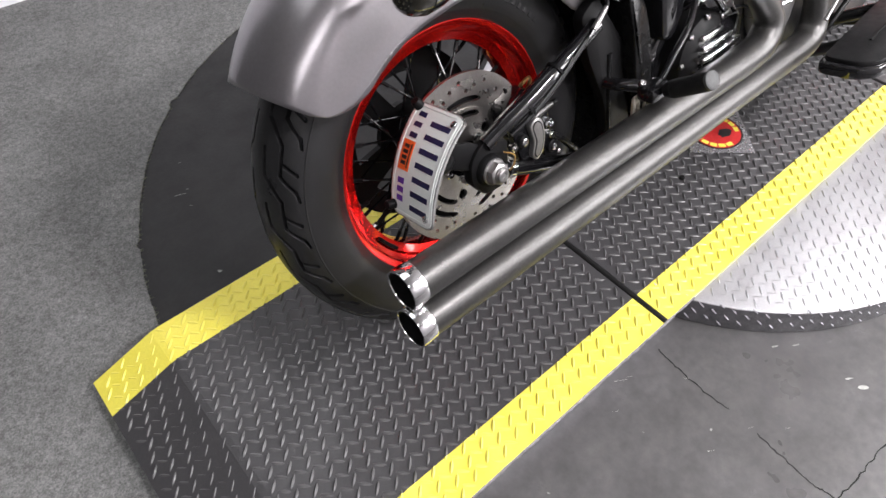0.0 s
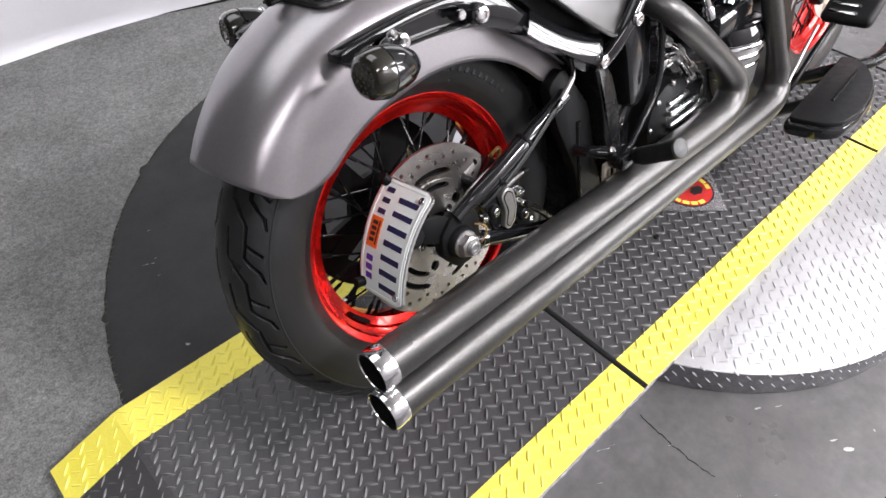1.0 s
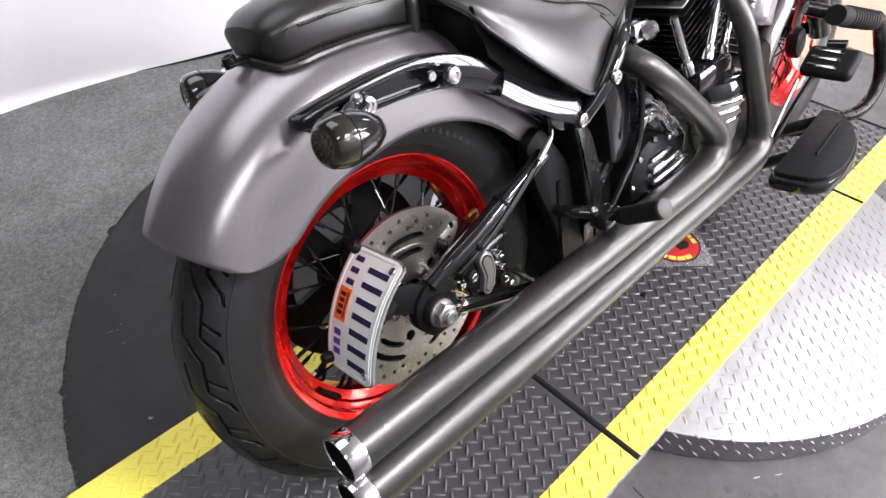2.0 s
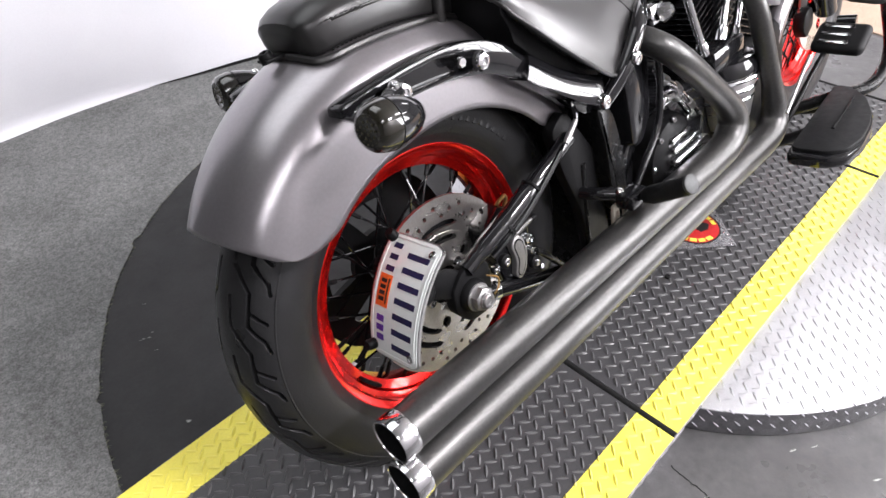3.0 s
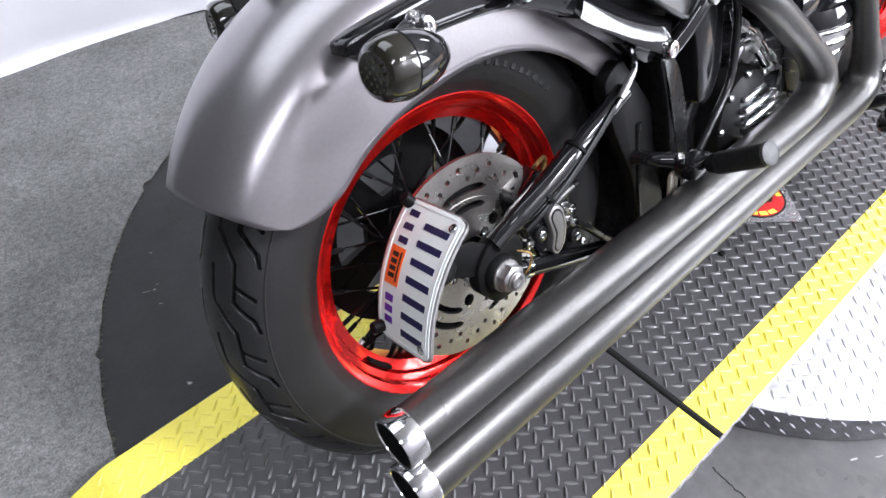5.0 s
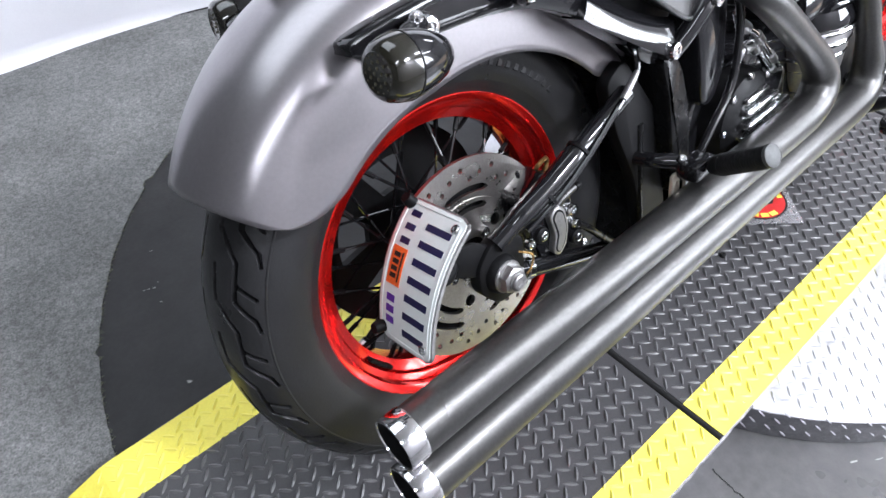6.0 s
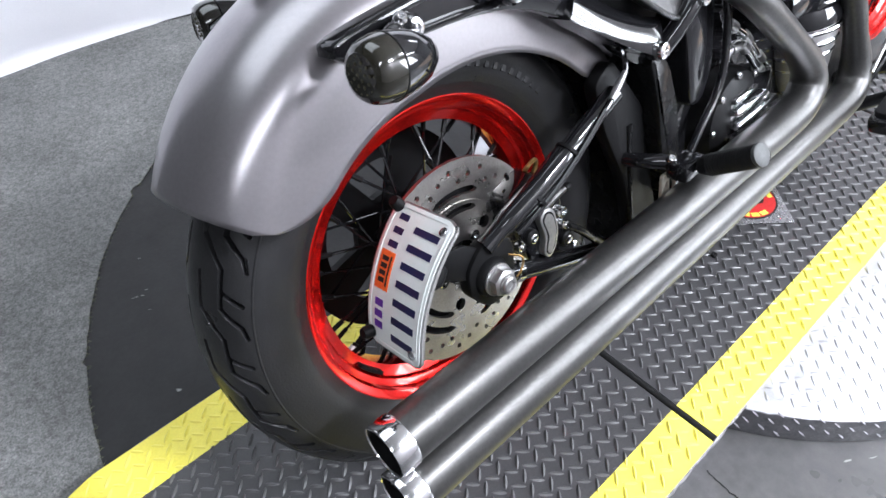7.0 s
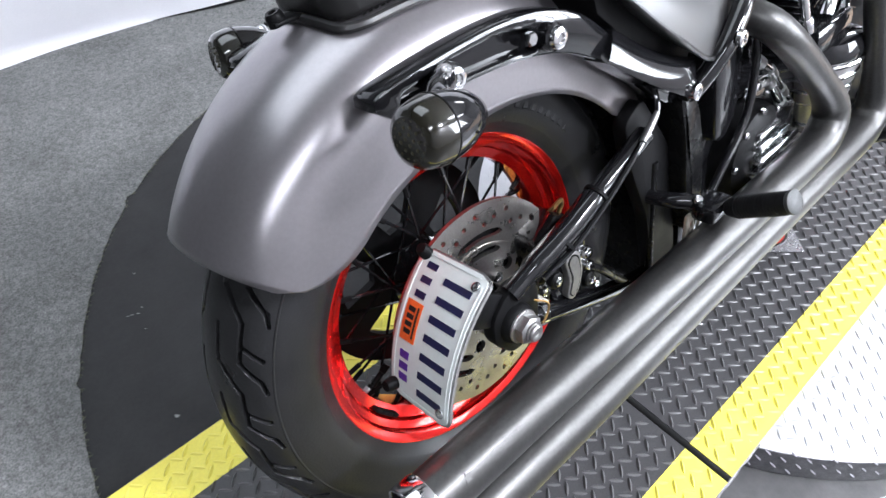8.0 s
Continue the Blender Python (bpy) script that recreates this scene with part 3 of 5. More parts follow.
def tyre_profile():
    """(v, r, arc) from the right bead over the crown to the left bead; arc is metres from the crown line on the tread, None on the walls."""
    half = [(0.043, 0.204), (0.049, 0.209), (0.056, 0.221), (0.0565, 0.2215), (0.0605, 0.236), (0.0632, 0.250), (0.0638, 0.258)]
    n = 170
    raw = []
    for i in range(n + 1):
        t = -1 + 2 * i / n
        e = t * math.pi / 2
        raw.append((0.0636 * math.copysign(abs(math.sin(e)) ** 0.98, e), 0.262 + (TYRE_R - 0.262) * abs(math.cos(e)) ** 0.96))
    cum = [0.0]
    for p, q in zip(raw, raw[1:]):
        cum.append(cum[-1] + math.hypot(q[0] - p[0], q[1] - p[1]))
    mid = cum[-1] / 2
    pts = [(-a, b, None) for a, b in half]
    pts += [(a, b, c - mid) for (a, b), c in zip(raw, cum)]
    return pts + [(a, b, None) for a, b in half[::-1]]


TREAD = [(0.036, 0.015, 0.076, 0.017), (0.076, 0.017, 0.0819, 0.024), (0.0, 0.024, 0.028, 0.0440), (0.028, 0.0440, 0.072, 0.0435), (0.052, 0.0440, 0.067, 0.0665), (0.072, 0.0435, 0.094, 0.0655), (0.094, 0.0655, 0.109, 0.0695)]
PITCH = 2 * math.pi * TYRE_R / 24


def tread_depth(s, arc):
    """Groove depth on the tread at lengths s round the tyre and arcs across it."""
    a = np.abs(arc)
    x = (s + 0.025 + np.where(arc > 0, 0.5 * PITCH, 0.0)) % PITCH
    best = np.full(np.broadcast(x, a).shape, 1.0)
    for x0, a0, x1, a1 in TREAD:
        dx, da = x1 - x0, a1 - a0
        for sh in (0.0, PITCH, -PITCH):
            k = np.clip(((x + sh - x0) * dx + (a - a0) * da) / (dx * dx + da * da), 0.0, 1.0)
            best = np.minimum(best, np.hypot(x + sh - x0 - k * dx, a - a0 - k * da) + 0.0007 * np.clip(k * (a1 > 0.068), 0, 1))
    g = np.clip((0.0027 - best) / 0.0010, 0.0, 1.0)
    return 0.0095 * g * g * (3 - 2 * g) - 0.0007 * ((a > 0.0752) & (a < 0.0770))


TYRES = []


def make_tyre(name, parent, label):
    if TYRES:
        ob = new(name, TYRES[0])
        ob.parent = parent
        return tagged(ob, label)
    prof = tyre_profile()
    n, m = 1968, len(prof)
    va_, ra_ = np.array([p[0] for p in prof]), np.array([p[1] for p in prof])
    arc = np.array([0.2 if p[2] is None else p[2] for p in prof])
    dv, dr = np.gradient(va_), np.gradient(ra_)
    ln = np.hypot(dv, dr)
    na, nr = -dr / ln, dv / ln
    th = 2 * math.pi * np.arange(n) / n
    g = tread_depth((th * TYRE_R)[:, None], arc[None, :])
    a, r = va_ - na * g, ra_ - nr * g
    verts = np.stack([r * np.cos(th)[:, None], a, r * np.sin(th)[:, None]], axis=-1).reshape(-1, 3)
    i, j = np.arange(n)[:, None] * m, np.arange(m - 1)[None, :]
    k = (np.arange(n)[:, None] + 1) % n * m
    faces = np.stack([i + j, k + j, k + j + 1, i + j + 1], axis=-1).reshape(-1, 4)
    me = bpy.data.meshes.new(name)
    me.from_pydata(verts.tolist(), [], faces.tolist())
    me.update()
    me.shade_smooth()
    me.set_sharp_from_angle(angle=radians(30))
    me.materials.append(RUBBER)
    ob = new(name, me)
    ob.parent = parent
    TYRES.append(me)
    return tagged(ob, label)


RIM_SIDE = [(0.2085, 0.046), (0.2050, 0.0464), (0.2043, 0.0461), (0.1968, 0.0420), (0.1962, 0.0415), (0.1948, 0.0318), (0.1943, 0.0312), (0.1868, 0.0272), (0.1862, 0.0267), (0.1840, 0.0212), (0.1834, 0.0206), (0.1712, 0.0155), (0.1706, 0.0150), (0.1690, 0.0060)]
RIM_WELL = [(0.2095, 0.0445), (0.2085, 0.043), (0.200, 0.042), (0.197, 0.036), (0.190, 0.022), (0.176, 0.016)]
RIM = [(r, -v) for r, v in RIM_WELL] + RIM_WELL[::-1] + RIM_SIDE + [(r, -v) for r, v in RIM_SIDE[::-1]]


def make_wheel(name, parent, label):
    rim = part(name, lathe(RIM, 160, closed=True), RED, parent, label)
    make_tyre("tyre", rim, "black rubber tyre with grooved tread")
    part("hub", lathe([(0.0, -0.062), (0.030, -0.062), (0.032, -0.050), (0.048, -0.046), (0.050, -0.038), (0.034, -0.030), (0.030, 0.0), (0.034, 0.030), (0.050, 0.038), (0.048, 0.046), (0.032, 0.05), (0.03, 0.062), (0.0, 0.062)], 40), GLOSS, rim, "black wheel hub")
    spoke = nip = None
    for k in range(40):
        side = -1 if k % 2 else 1
        lace = 1 if (k // 2) % 2 else -1
        th = 2 * math.pi * k / 40
        tr = th
        th_hub = tr + lace * radians(50)
        p0 = Vector((0.046 * math.cos(th_hub), side * 0.041, 0.046 * math.sin(th_hub)))
        p1 = Vector((0.1695 * math.cos(tr), side * 0.006, 0.1695 * math.sin(tr)))
        d = p1 - p0
        turn = d.to_track_quat("Z", "Y").to_matrix().to_4x4()
        m = Matrix.Translation(p0) @ turn
        if spoke is None:
            spoke = part("spoke", tube([(0, 0, 0), (0, 0, d.length)], 0.0019, 6), GLOSS, rim)
            spoke.matrix_basis = m
            nip = part("spoke_nipple", tube([(0, 0, d.length - 0.018), (0, 0, d.length)], 0.0034, 6), MATTE, rim)
            nip.matrix_basis = m
        else:
            twin(spoke, m)
            twin(nip, m)
    return rim


def sidewall_bars(rim, t0, t1, n):
    """Plain raised blocks where the tyre maker's lettering is."""
    for k in range(n):
        th = radians(t0 + (t1 - t0) * k / (n - 1))
        m = Matrix.Translation((0.2440 * math.cos(th), -0.0612, 0.2440 * math.sin(th))) @ pose(0, 0, 0, 0, 90 - math.degrees(th), 0)
        part("raised_block", box(0.008, 0.0028, 0.011, (0, 0, 0), 0.0008, 1, m=m), RUBBER, rim, smooth=False)


rear = make_wheel("rear_wheel", bike, "red painted rear wheel rim with black wire spokes")
sidewall_bars(rear, 80, 38, 13)
va = math.radians(208)
vd = Vector((math.cos(va), 0, math.sin(va)))
part("valve_stem", tube([vd * 0.170, vd * 0.160, vd * 0.1595, vd * 0.140, vd * 0.1395, vd * 0.128], [0.006, 0.006, 0.004, 0.004, 0.0052, 0.0052], 10), MATTE, rear, "black valve stem with a cap")
part("valve_nut", tube([vd * 0.169, vd * 0.164], 0.0072, 6), CASTGREY, rear, "plated valve nut")
for k in range(4):
    part("balance_weight", box(0.011, 0.012, 0.006, (0, 0, 0), 0.0015, m=Matrix.Translation(Vector((math.cos(va + 0.035 + 0.060 * k) * 0.1795, -0.022, math.sin(va + 0.035 + 0.060 * k) * 0.1795))) @ pose(0, 0, 0, 0, -math.degrees(va + 0.035 + 0.060 * k) - 90, 0)), MATTE, rear, "stick-on black wheel weight")

# brake rotor with drilled ring, slots and carrier
RV = -0.073
holes = []
for k in range(15):
    for dr, da in ((0.1237, 13), (0.1165, 22), (0.1088, 6)):
        th = math.radians(24 * k + da)
        holes.append(ring_pts(dr * math.cos(th), dr * math.sin(th), 0.0036, 10))


def curved_slot(r0, r1, start, sweep, half, n=12):
    """A rounded slot that winds from radius r0 to r1."""
    out = []
    for side in (1, -1):
        for j in range(n + 1):
            t = j / n if side > 0 else 1 - j / n
            th, r = start + sweep * t, r0 + (r1 - r0) * t
            h = half * math.sqrt(max(0.02, 1 - abs(2 * t - 1) ** 6))
            out.append(((r + side * h) * math.cos(th), (r + side * h) * math.sin(th)))
    return out


for k in range(5):
    holes.append(curved_slot(0.0965, 0.0935, math.radians(72 * k - 12), 0.78, 0.0048))
rotor = part("brake_rotor", slab(ring_pts(0, 0, 0.137, 120), RV - 0.0025, RV + 0.0025, holes + [ring_pts(0, 0, 0.0825, 80)], bevel=0.0), STEEL, rear, "drilled steel brake rotor")
# Black disc added so the rotor's openings look shaded.
part("rotor_shade_disc", slab(ring_pts(0, 0, 0.104, 60), RV + 0.010, RV + 0.014, [ring_pts(0, 0, 0.030, 30)]), MATTE, rear, "matte black disc added behind the rotor to darken its openings")
ch = [ring_pts(0.0595 * math.cos(math.radians(72 * k + 36)), 0.0595 * math.sin(math.radians(72 * k + 36)), 0.0085, 16) for k in range(5)]
for k in range(5):
    ch.append(curved_slot(0.0745, 0.0715, math.radians(72 * k - 14), 0.72, 0.0045))
part("rotor_carrier", slab(ring_pts(0, 0, 0.0830, 80), RV - 0.004, RV + 0.003, ch + [ring_pts(0, 0, 0.030, 30)]), STEEL, rear, "grey steel rotor carrier with round openings")
for k in range(5):
    th = math.radians(72 * k + 47)
    part("rotor_bolt", bolt(0.0075, 0.006, (0.0385 * math.cos(th), RV - 0.004, 0.0385 * math.sin(th)), (0, -1, 0)), CHROME, rear, "chrome rotor bolt")
pul = []
for k in range(5):
    mid = math.radians(72 * k + 20)
    arc_out = [(0.108 * math.cos(mid + a), 0.108 * math.sin(mid + a)) for a in (-0.36 + 0.08 * j for j in range(10))]
    arc_in = [(0.058 * math.cos(mid + a), 0.058 * math.sin(mid + a)) for a in (0.24 - 0.12 * j for j in range(5))]
    pul.append(rounded(arc_out + arc_in, 0.012, 3))
part("belt_pulley", slab(ring_pts(0, 0, 0.148, 90), 0.072, 0.084, pul), MATTE, rear, "black drive pulley with wide openings")

# axle, swingarm and caliper
axle = part("axle_bracket", slab(rounded([(-0.033, 0.024), (-0.036, -0.010), (-0.012, -0.042), (0.026, -0.044), (0.040, -0.02), (0.045, 0.03), (0.014, 0.050), (-0.010, 0.045)], 0.010), -0.129, -0.108, bevel=0.004), MATTE, bike, "matte black axle bracket")
part("axle_spacer", lathe([(0.0, -0.108), (0.022, -0.108), (0.022, -0.079), (0.0, -0.079)], 28), MATTE, axle)
part("side_plate", slab(rounded([(-0.004, 0.042), (-0.026, 0.059), (-0.060, 0.068), (-0.078, 0.040), (-0.055, 0.026), (-0.036, 0.014), (-0.012, 0.006)], 0.006), -0.123, -0.116, bevel=0.0015), MATTE, axle, "flat matte black arm of the number plate")
part("axle_boss", lathe([(0.0, -0.139), (0.021, -0.139), (0.0235, -0.137), (0.026, -0.130), (0.027, -0.122)], 32), MATTE, axle)
part("washer", lathe([(0.0, -0.1425), (0.0200, -0.1425), (0.0212, -0.141), (0.0212, -0.139)], 28), CASTGREY, axle, "plated washer")
part("axle_nut", lathe([(0.0, -0.1555), (0.0145, -0.1555), (0.0182, -0.1530), (0.0182, -0.1425)], 6, start=0.55), CASTGREY, axle, "plated hexagon axle nut")
part("axle_end", lathe([(0.0, -0.1600), (0.0048, -0.1600), (0.0058, -0.1625), (0.0090, -0.1625), (0.0105, -0.1610), (0.0105, -0.1575), (0.0128, -0.1575), (0.0128, -0.1550)], 28), CASTGREY, axle, "stepped hollow axle end")
arm = part("swingarm", tube(spline([(0.002, -0.124, 0.040), (0.04, -0.128, 0.056), (0.10, -0.134, 0.078), (0.17, -0.137, 0.106), (0.245, -0.139, 0.134)], 5), [0.0125] * 5 + [0.0148] * 9 + [0.0125] * 7, 18), GLOSS, bike, "gloss black swingarm tube")
part("lower_tube", tube(spline([(0.030, -0.118, -0.022), (0.12, -0.118, -0.062), (0.24, -0.115, -0.112), (0.36, -0.105, -0.15)], 5), 0.0125, 16), GLOSS, arm)
part("brake_line", tube(spline([(0.045, -0.138, 0.040), (0.10, -0.148, 0.064), (0.16, -0.152, 0.098), (0.215, -0.152, 0.132), (0.262, -0.145, 0.155), (0.274, -0.132, 0.185), (0.275, -0.12, 0.22)], 6), 0.0036, 8), GLOSS, arm, "black brake line")
part("line_end", tube([(0.222, -0.152, 0.137), (0.242, -0.149, 0.147), (0.262, -0.145, 0.156)], [0.0042, 0.0050, 0.0036], 10), CASTGREY, arm, "chrome brake line fitting")
for k in (0.085, 0.150):
    c = Vector((k, -0.1335 - k * 0.02, 0.065 + (k - 0.085) * 0.51))
    part("cable_tie", lathe([(0.0150, -0.002), (0.0162, -0.002), (0.0162, 0.002), (0.0150, 0.002)], 24, c, (0.88, -0.03, 0.47), closed=True), MATTE, arm, "black cable tie")
cal = part("brake_caliper", slab(rounded([(0.062, 0.062), (0.118, 0.078), (0.150, 0.050), (0.152, -0.02), (0.130, -0.05), (0.085, -0.045), (0.07, 0.0)], 0.014), -0.118, -0.062, bevel=0.006), GLOSS, bike, "gloss black brake caliper")
part("caliper_badge", slab(rounded([(0.095, 0.026), (0.109, 0.036), (0.124, 0.026), (0.128, -0.004), (0.120, -0.030), (0.105, -0.041), (0.094, -0.030), (0.102, -0.006)], 0.008), -0.128, -0.116, bevel=0.002), CASTGREY, cal, "silver caliper badge")
part("badge_groove", slab(rounded([(0.099, 0.023), (0.109, 0.031), (0.1205, 0.023), (0.124, -0.004), (0.1165, -0.027), (0.105, -0.036), (0.098, -0.028), (0.106, -0.006)], 0.007), -0.1284, -0.120), MATTE, cal, "dark groove round the badge")
part("badge_inset", slab(rounded([(0.101, 0.021), (0.109, 0.028), (0.1185, 0.021), (0.122, -0.004), (0.1145, -0.025), (0.105, -0.0335), (0.100, -0.026), (0.108, -0.006)], 0.006), -0.1292, -0.120), CASTGREY, cal)
for uu, ww in ((0.0835, 0.003), (0.147, -0.037)):
    part("slider_boss", lathe([(0.0, 0.0075), (0.0095, 0.0075), (0.0112, 0.006), (0.0118, 0.0)], 24, (uu, -0.117, ww), (0, -1, 0)), MATTE, cal, "black slider boot")
part("mounting_lug", slab(rounded([(0.135, -0.030), (0.160, -0.044), (0.172, -0.060), (0.160, -0.066), (0.130, -0.050)], 0.006), -0.118, -0.100, bevel=0.002), MATTE, cal)
part("bleed_nipple", tube([(0.120, -0.114, 0.026), (0.128, -0.115, 0.030), (0.150, -0.115, 0.0325), (0.163, -0.115, 0.0325)], [0.0068, 0.0068, 0.0052, 0.0042], 14), PIPE, cal, "grey metal bleed nipple")
part("nipple_cap", lathe([(0.0, 0.006), (0.0040, 0.005), (0.0058, 0.001), (0.0055, -0.005), (0.0, -0.006)], 16, (0.166, -0.115, 0.0325), (1, 0, 0)), MATTE, cal, "black rubber nipple cap")
part("clamp_bolt", bolt(0.0075, 0.010, (0.0585, -0.119, 0.0045), (0.2, -1, 0.1)), CHROME, arm, "chrome clamp bolt")
part("tube_collar", lathe([(0.0126, -0.006), (0.0146, -0.005), (0.0146, 0.005), (0.0126, 0.006)], 24, (0.050, -0.118, -0.0310), (0.914, 0, -0.406)), CHROME, arm, "chrome clamp ring on the lower tube")
for uu, vv, ww, rr, hh in ((0.1455, -0.114, 0.007, 0.0092, 0.011), (0.150, -0.114, -0.0175, 0.0078, 0.010), (0.0835, -0.1235, 0.003, 0.0068, 0.004), (0.147, -0.1235, -0.037, 0.0060, 0.004), (0.163, -0.117, -0.0565, 0.0052, 0.005)):
    part("caliper_bolt", bolt(rr, hh, (uu, vv, ww), (0, -1, 0)), CHROME, cal, "chrome caliper bolt")
part("brass_clip", tube(spline([(0.118, -0.085, 0.068), (0.125, -0.092, 0.080), (0.137, -0.092, 0.082), (0.142, -0.088, 0.072), (0.138, -0.085, 0.060)], 5), 0.0032, 8), BRASS, cal, "brass pad spring")
part("bleed_hose", tube(spline([(0.152, -0.121, -0.019), (0.172, -0.123, -0.038), (0.204, -0.120, -0.074), (0.240, -0.116, -0.110), (0.266, -0.115, -0.130), (0.284, -0.115, -0.131), (0.295, -0.115, -0.112), (0.297, -0.115, -0.031), (0.302, -0.117, 0.06)], 6), 0.0058, 12), SATINBLACK, cal, "thin black hose")
part("safety_wire", tube(spline([(0.028, -0.135, 0.018), (0.040, -0.145, 0.010), (0.034, -0.147, -0.004), (0.022, -0.15, -0.006)], 5), 0.0014, 6), BRASS, axle, "thin brown wire by the axle nut")

# twin exhaust pipes
PR0 = 0.0295
UP = spline([(-0.220, -0.199, -0.036), (0.0, -0.200, -0.041), (0.25, -0.202, -0.046), (0.45, -0.203, -0.050), (0.58, -0.203, -0.053), (0.640, -0.203, -0.046), (0.668, -0.202, -0.014), (0.648, -0.199, 0.030), (0.560, -0.194, 0.114), (0.490, -0.184, 0.178), (0.468, -0.155, 0.205), (0.47, -0.10, 0.215)], 12)
LO = spline([(-0.229, -0.211, -0.094), (0.0, -0.210, -0.100), (0.30, -0.208, -0.106), (0.60, -0.206, -0.112), (0.785, -0.206, -0.116), (0.843, -0.205, -0.104), (0.860, -0.203, -0.064), (0.838, -0.201, 0.014), (0.809, -0.197, 0.098), (0.785, -0.190, 0.172), (0.775, -0.16, 0.24)], 12)
UPR = [PR0 - 0.0075 * max(0.0, min(1.0, (p.z + 0.03) / 0.09)) for p in UP]
LOR = [PR0 - 0.0100 * max(0.0, min(1.0, (p.z + 0.10) / 0.10)) for p in LO]
for pts, rad, lab in ((UP, UPR, "upper satin black exhaust pipe"), (LO, LOR, "lower satin black exhaust pipe")):
    pipe = part("exhaust_pipe", tube(pts, rad, 28, caps=False), PIPE, bike, lab)
    d = (pts[1] - pts[0]).normalized()
    c = pts[0]
    part("chrome_tip", lathe([(0.0280, -0.0150), (0.0286, -0.0165), (0.0302, -0.0165), (0.0312, -0.0145), (0.0312, 0.0055), (0.0302, 0.0085), (0.0292, 0.0085)], 48, c, d), CHROME, pipe, "chrome end ring")
    part("baffle", lathe([(0.0281, -0.0150), (0.0272, -0.0140), (0.0262, 0.010), (0.015, 0.014), (0.013, 0.04), (0.0, 0.04)], 32, c, d), MATTE, pipe, "dark pipe bore")
    part("baffle_screw", bolt(0.004, 0.005, c + Vector((0.004, 0.0255, 0.004)), (0, -1, 0.2)), CHROME, pipe)
star = []
for k in range(10):
    th = math.pi / 2 + k * math.pi / 5
    r = 0.0065 if k % 2 == 0 else 0.0028
    star.append((r * math.cos(th), r * math.sin(th)))
logo_m = Matrix.Translation((-0.176, -0.199 - (PR0 + 0.0003) * math.cos(radians(40)), -0.037 + (PR0 + 0.0003) * math.sin(radians(40)))) @ pose(0, 0, 0, -40, 0, 0)
bm = slab(star, -0.0006, 0.0004)
bmesh.ops.transform(bm, matrix=logo_m, verts=bm.verts)
part("stamped_star", bm, PIPE, bike, "small stamped star on the upper pipe", smooth=False)
for k in range(8):
    part("stamped_bar", box(0.0048, 0.0003, 0.0040, (0.016 + 0.0085 * k, 0.0002, 0.0), 0, m=logo_m), PIPE, bike, "faint stamped mark on the upper pipe", smooth=False)

# rear fender: satin sheet over the wheel
T0, T1, FW = 26.8, 140.5, 0.100


def fender_edge(th):
    re = 0.2395 + 0.044 * max(0.0, (95 - th) / 64) ** 1.15
    c = 15.0
    if th > T1 - c:
        k = (th - (T1 - c)) / c
        re += 0.066 * (1 - math.sqrt(max(0.0, 1 - k * k)))
    if th < T0 + 8:
        k = (T0 + 8 - th) / 8
        re += 0.040 * (1 - math.sqrt(max(0.0, 1 - k * k)))
    return re


def fender_top(th):
    return 0.3825 - 0.0275 * max(0.0, (th - 97) / 43.5) ** 1.5


def fender_skin(th, v):
    """Radius of the fender's skin at v metres beside its crown."""
    return fender_top(th) - 0.074 * (1 - (1 - min(abs(v) / FW, 1.0) ** 2.13) ** 0.465)


bm = bmesh.new()
rows = []
nth = 110
for i in range(nth + 1):
    th = T0 + (T1 - T0) * i / nth
    c, s = math.cos(radians(th)), math.sin(radians(th))
    re, rt = fender_edge(th), fender_top(th)
    half = []
    shoulder = rt - 0.074
    for k in range(24):
        q = math.sin(math.pi / 2 * k / 23)
        r = re + (rt - re) * q
        t = max(0.0, (r - shoulder) / (rt - shoulder))
        half.append((FW * max(0.0, 1 - t ** 2.15) ** 0.47 - 0.002 * q, r))
    half[-1] = (0.0, rt)
    line = [(-a, r) for a, r in half] + [(a, r) for a, r in half[::-1][1:]]
    rows.append([bm.verts.new((r * c, a, r * s)) for a, r in line])
for p, q in zip(rows, rows[1:]):
    for k in range(len(p) - 1):
        bm.faces.new((p[k], p[k + 1], q[k + 1], q[k]))
fender = part("rear_fender", bm, SATIN, bike, "satin grey metallic rear fender")
sol = fender.modifiers.new("thickness", "SOLIDIFY")
sol.thickness, sol.offset, sol.material_offset, sol.material_offset_rim = 0.0022, -1, 1, 1
fender.data.materials.append(MATTE)

# fender struts with bolts and turn signals on both sides
STRUT_TOP = [(-0.118, 0.318), (-0.108, 0.331), (-0.03, 0.339), (0.04, 0.340), (0.095, 0.332), (0.150, 0.310), (0.205, 0.264), (0.26, 0.226), (0.318, 0.193), (0.350, 0.176)]
STRUT_LOW = [(0.352, 0.150), (0.330, 0.140), (0.30, 0.150), (0.255, 0.190), (0.197, 0.236), (0.145, 0.268), (0.095, 0.288), (0.03, 0.300), (-0.05, 0.304), (-0.10, 0.304)]
outline = [(p.x, p.y) for p in spline([(a, b, 0) for a, b in STRUT_TOP], 4)] + [(p.x, p.y) for p in spline([(a, b, 0) for a, b in STRUT_LOW], 4)]
inner = rounded([(-0.092, 0.312), (-0.02, 0.309), (0.045, 0.305), (0.078, 0.300), (0.070, 0.322), (0.03, 0.331), (-0.03, 0.330), (-0.088, 0.322)], 0.006)
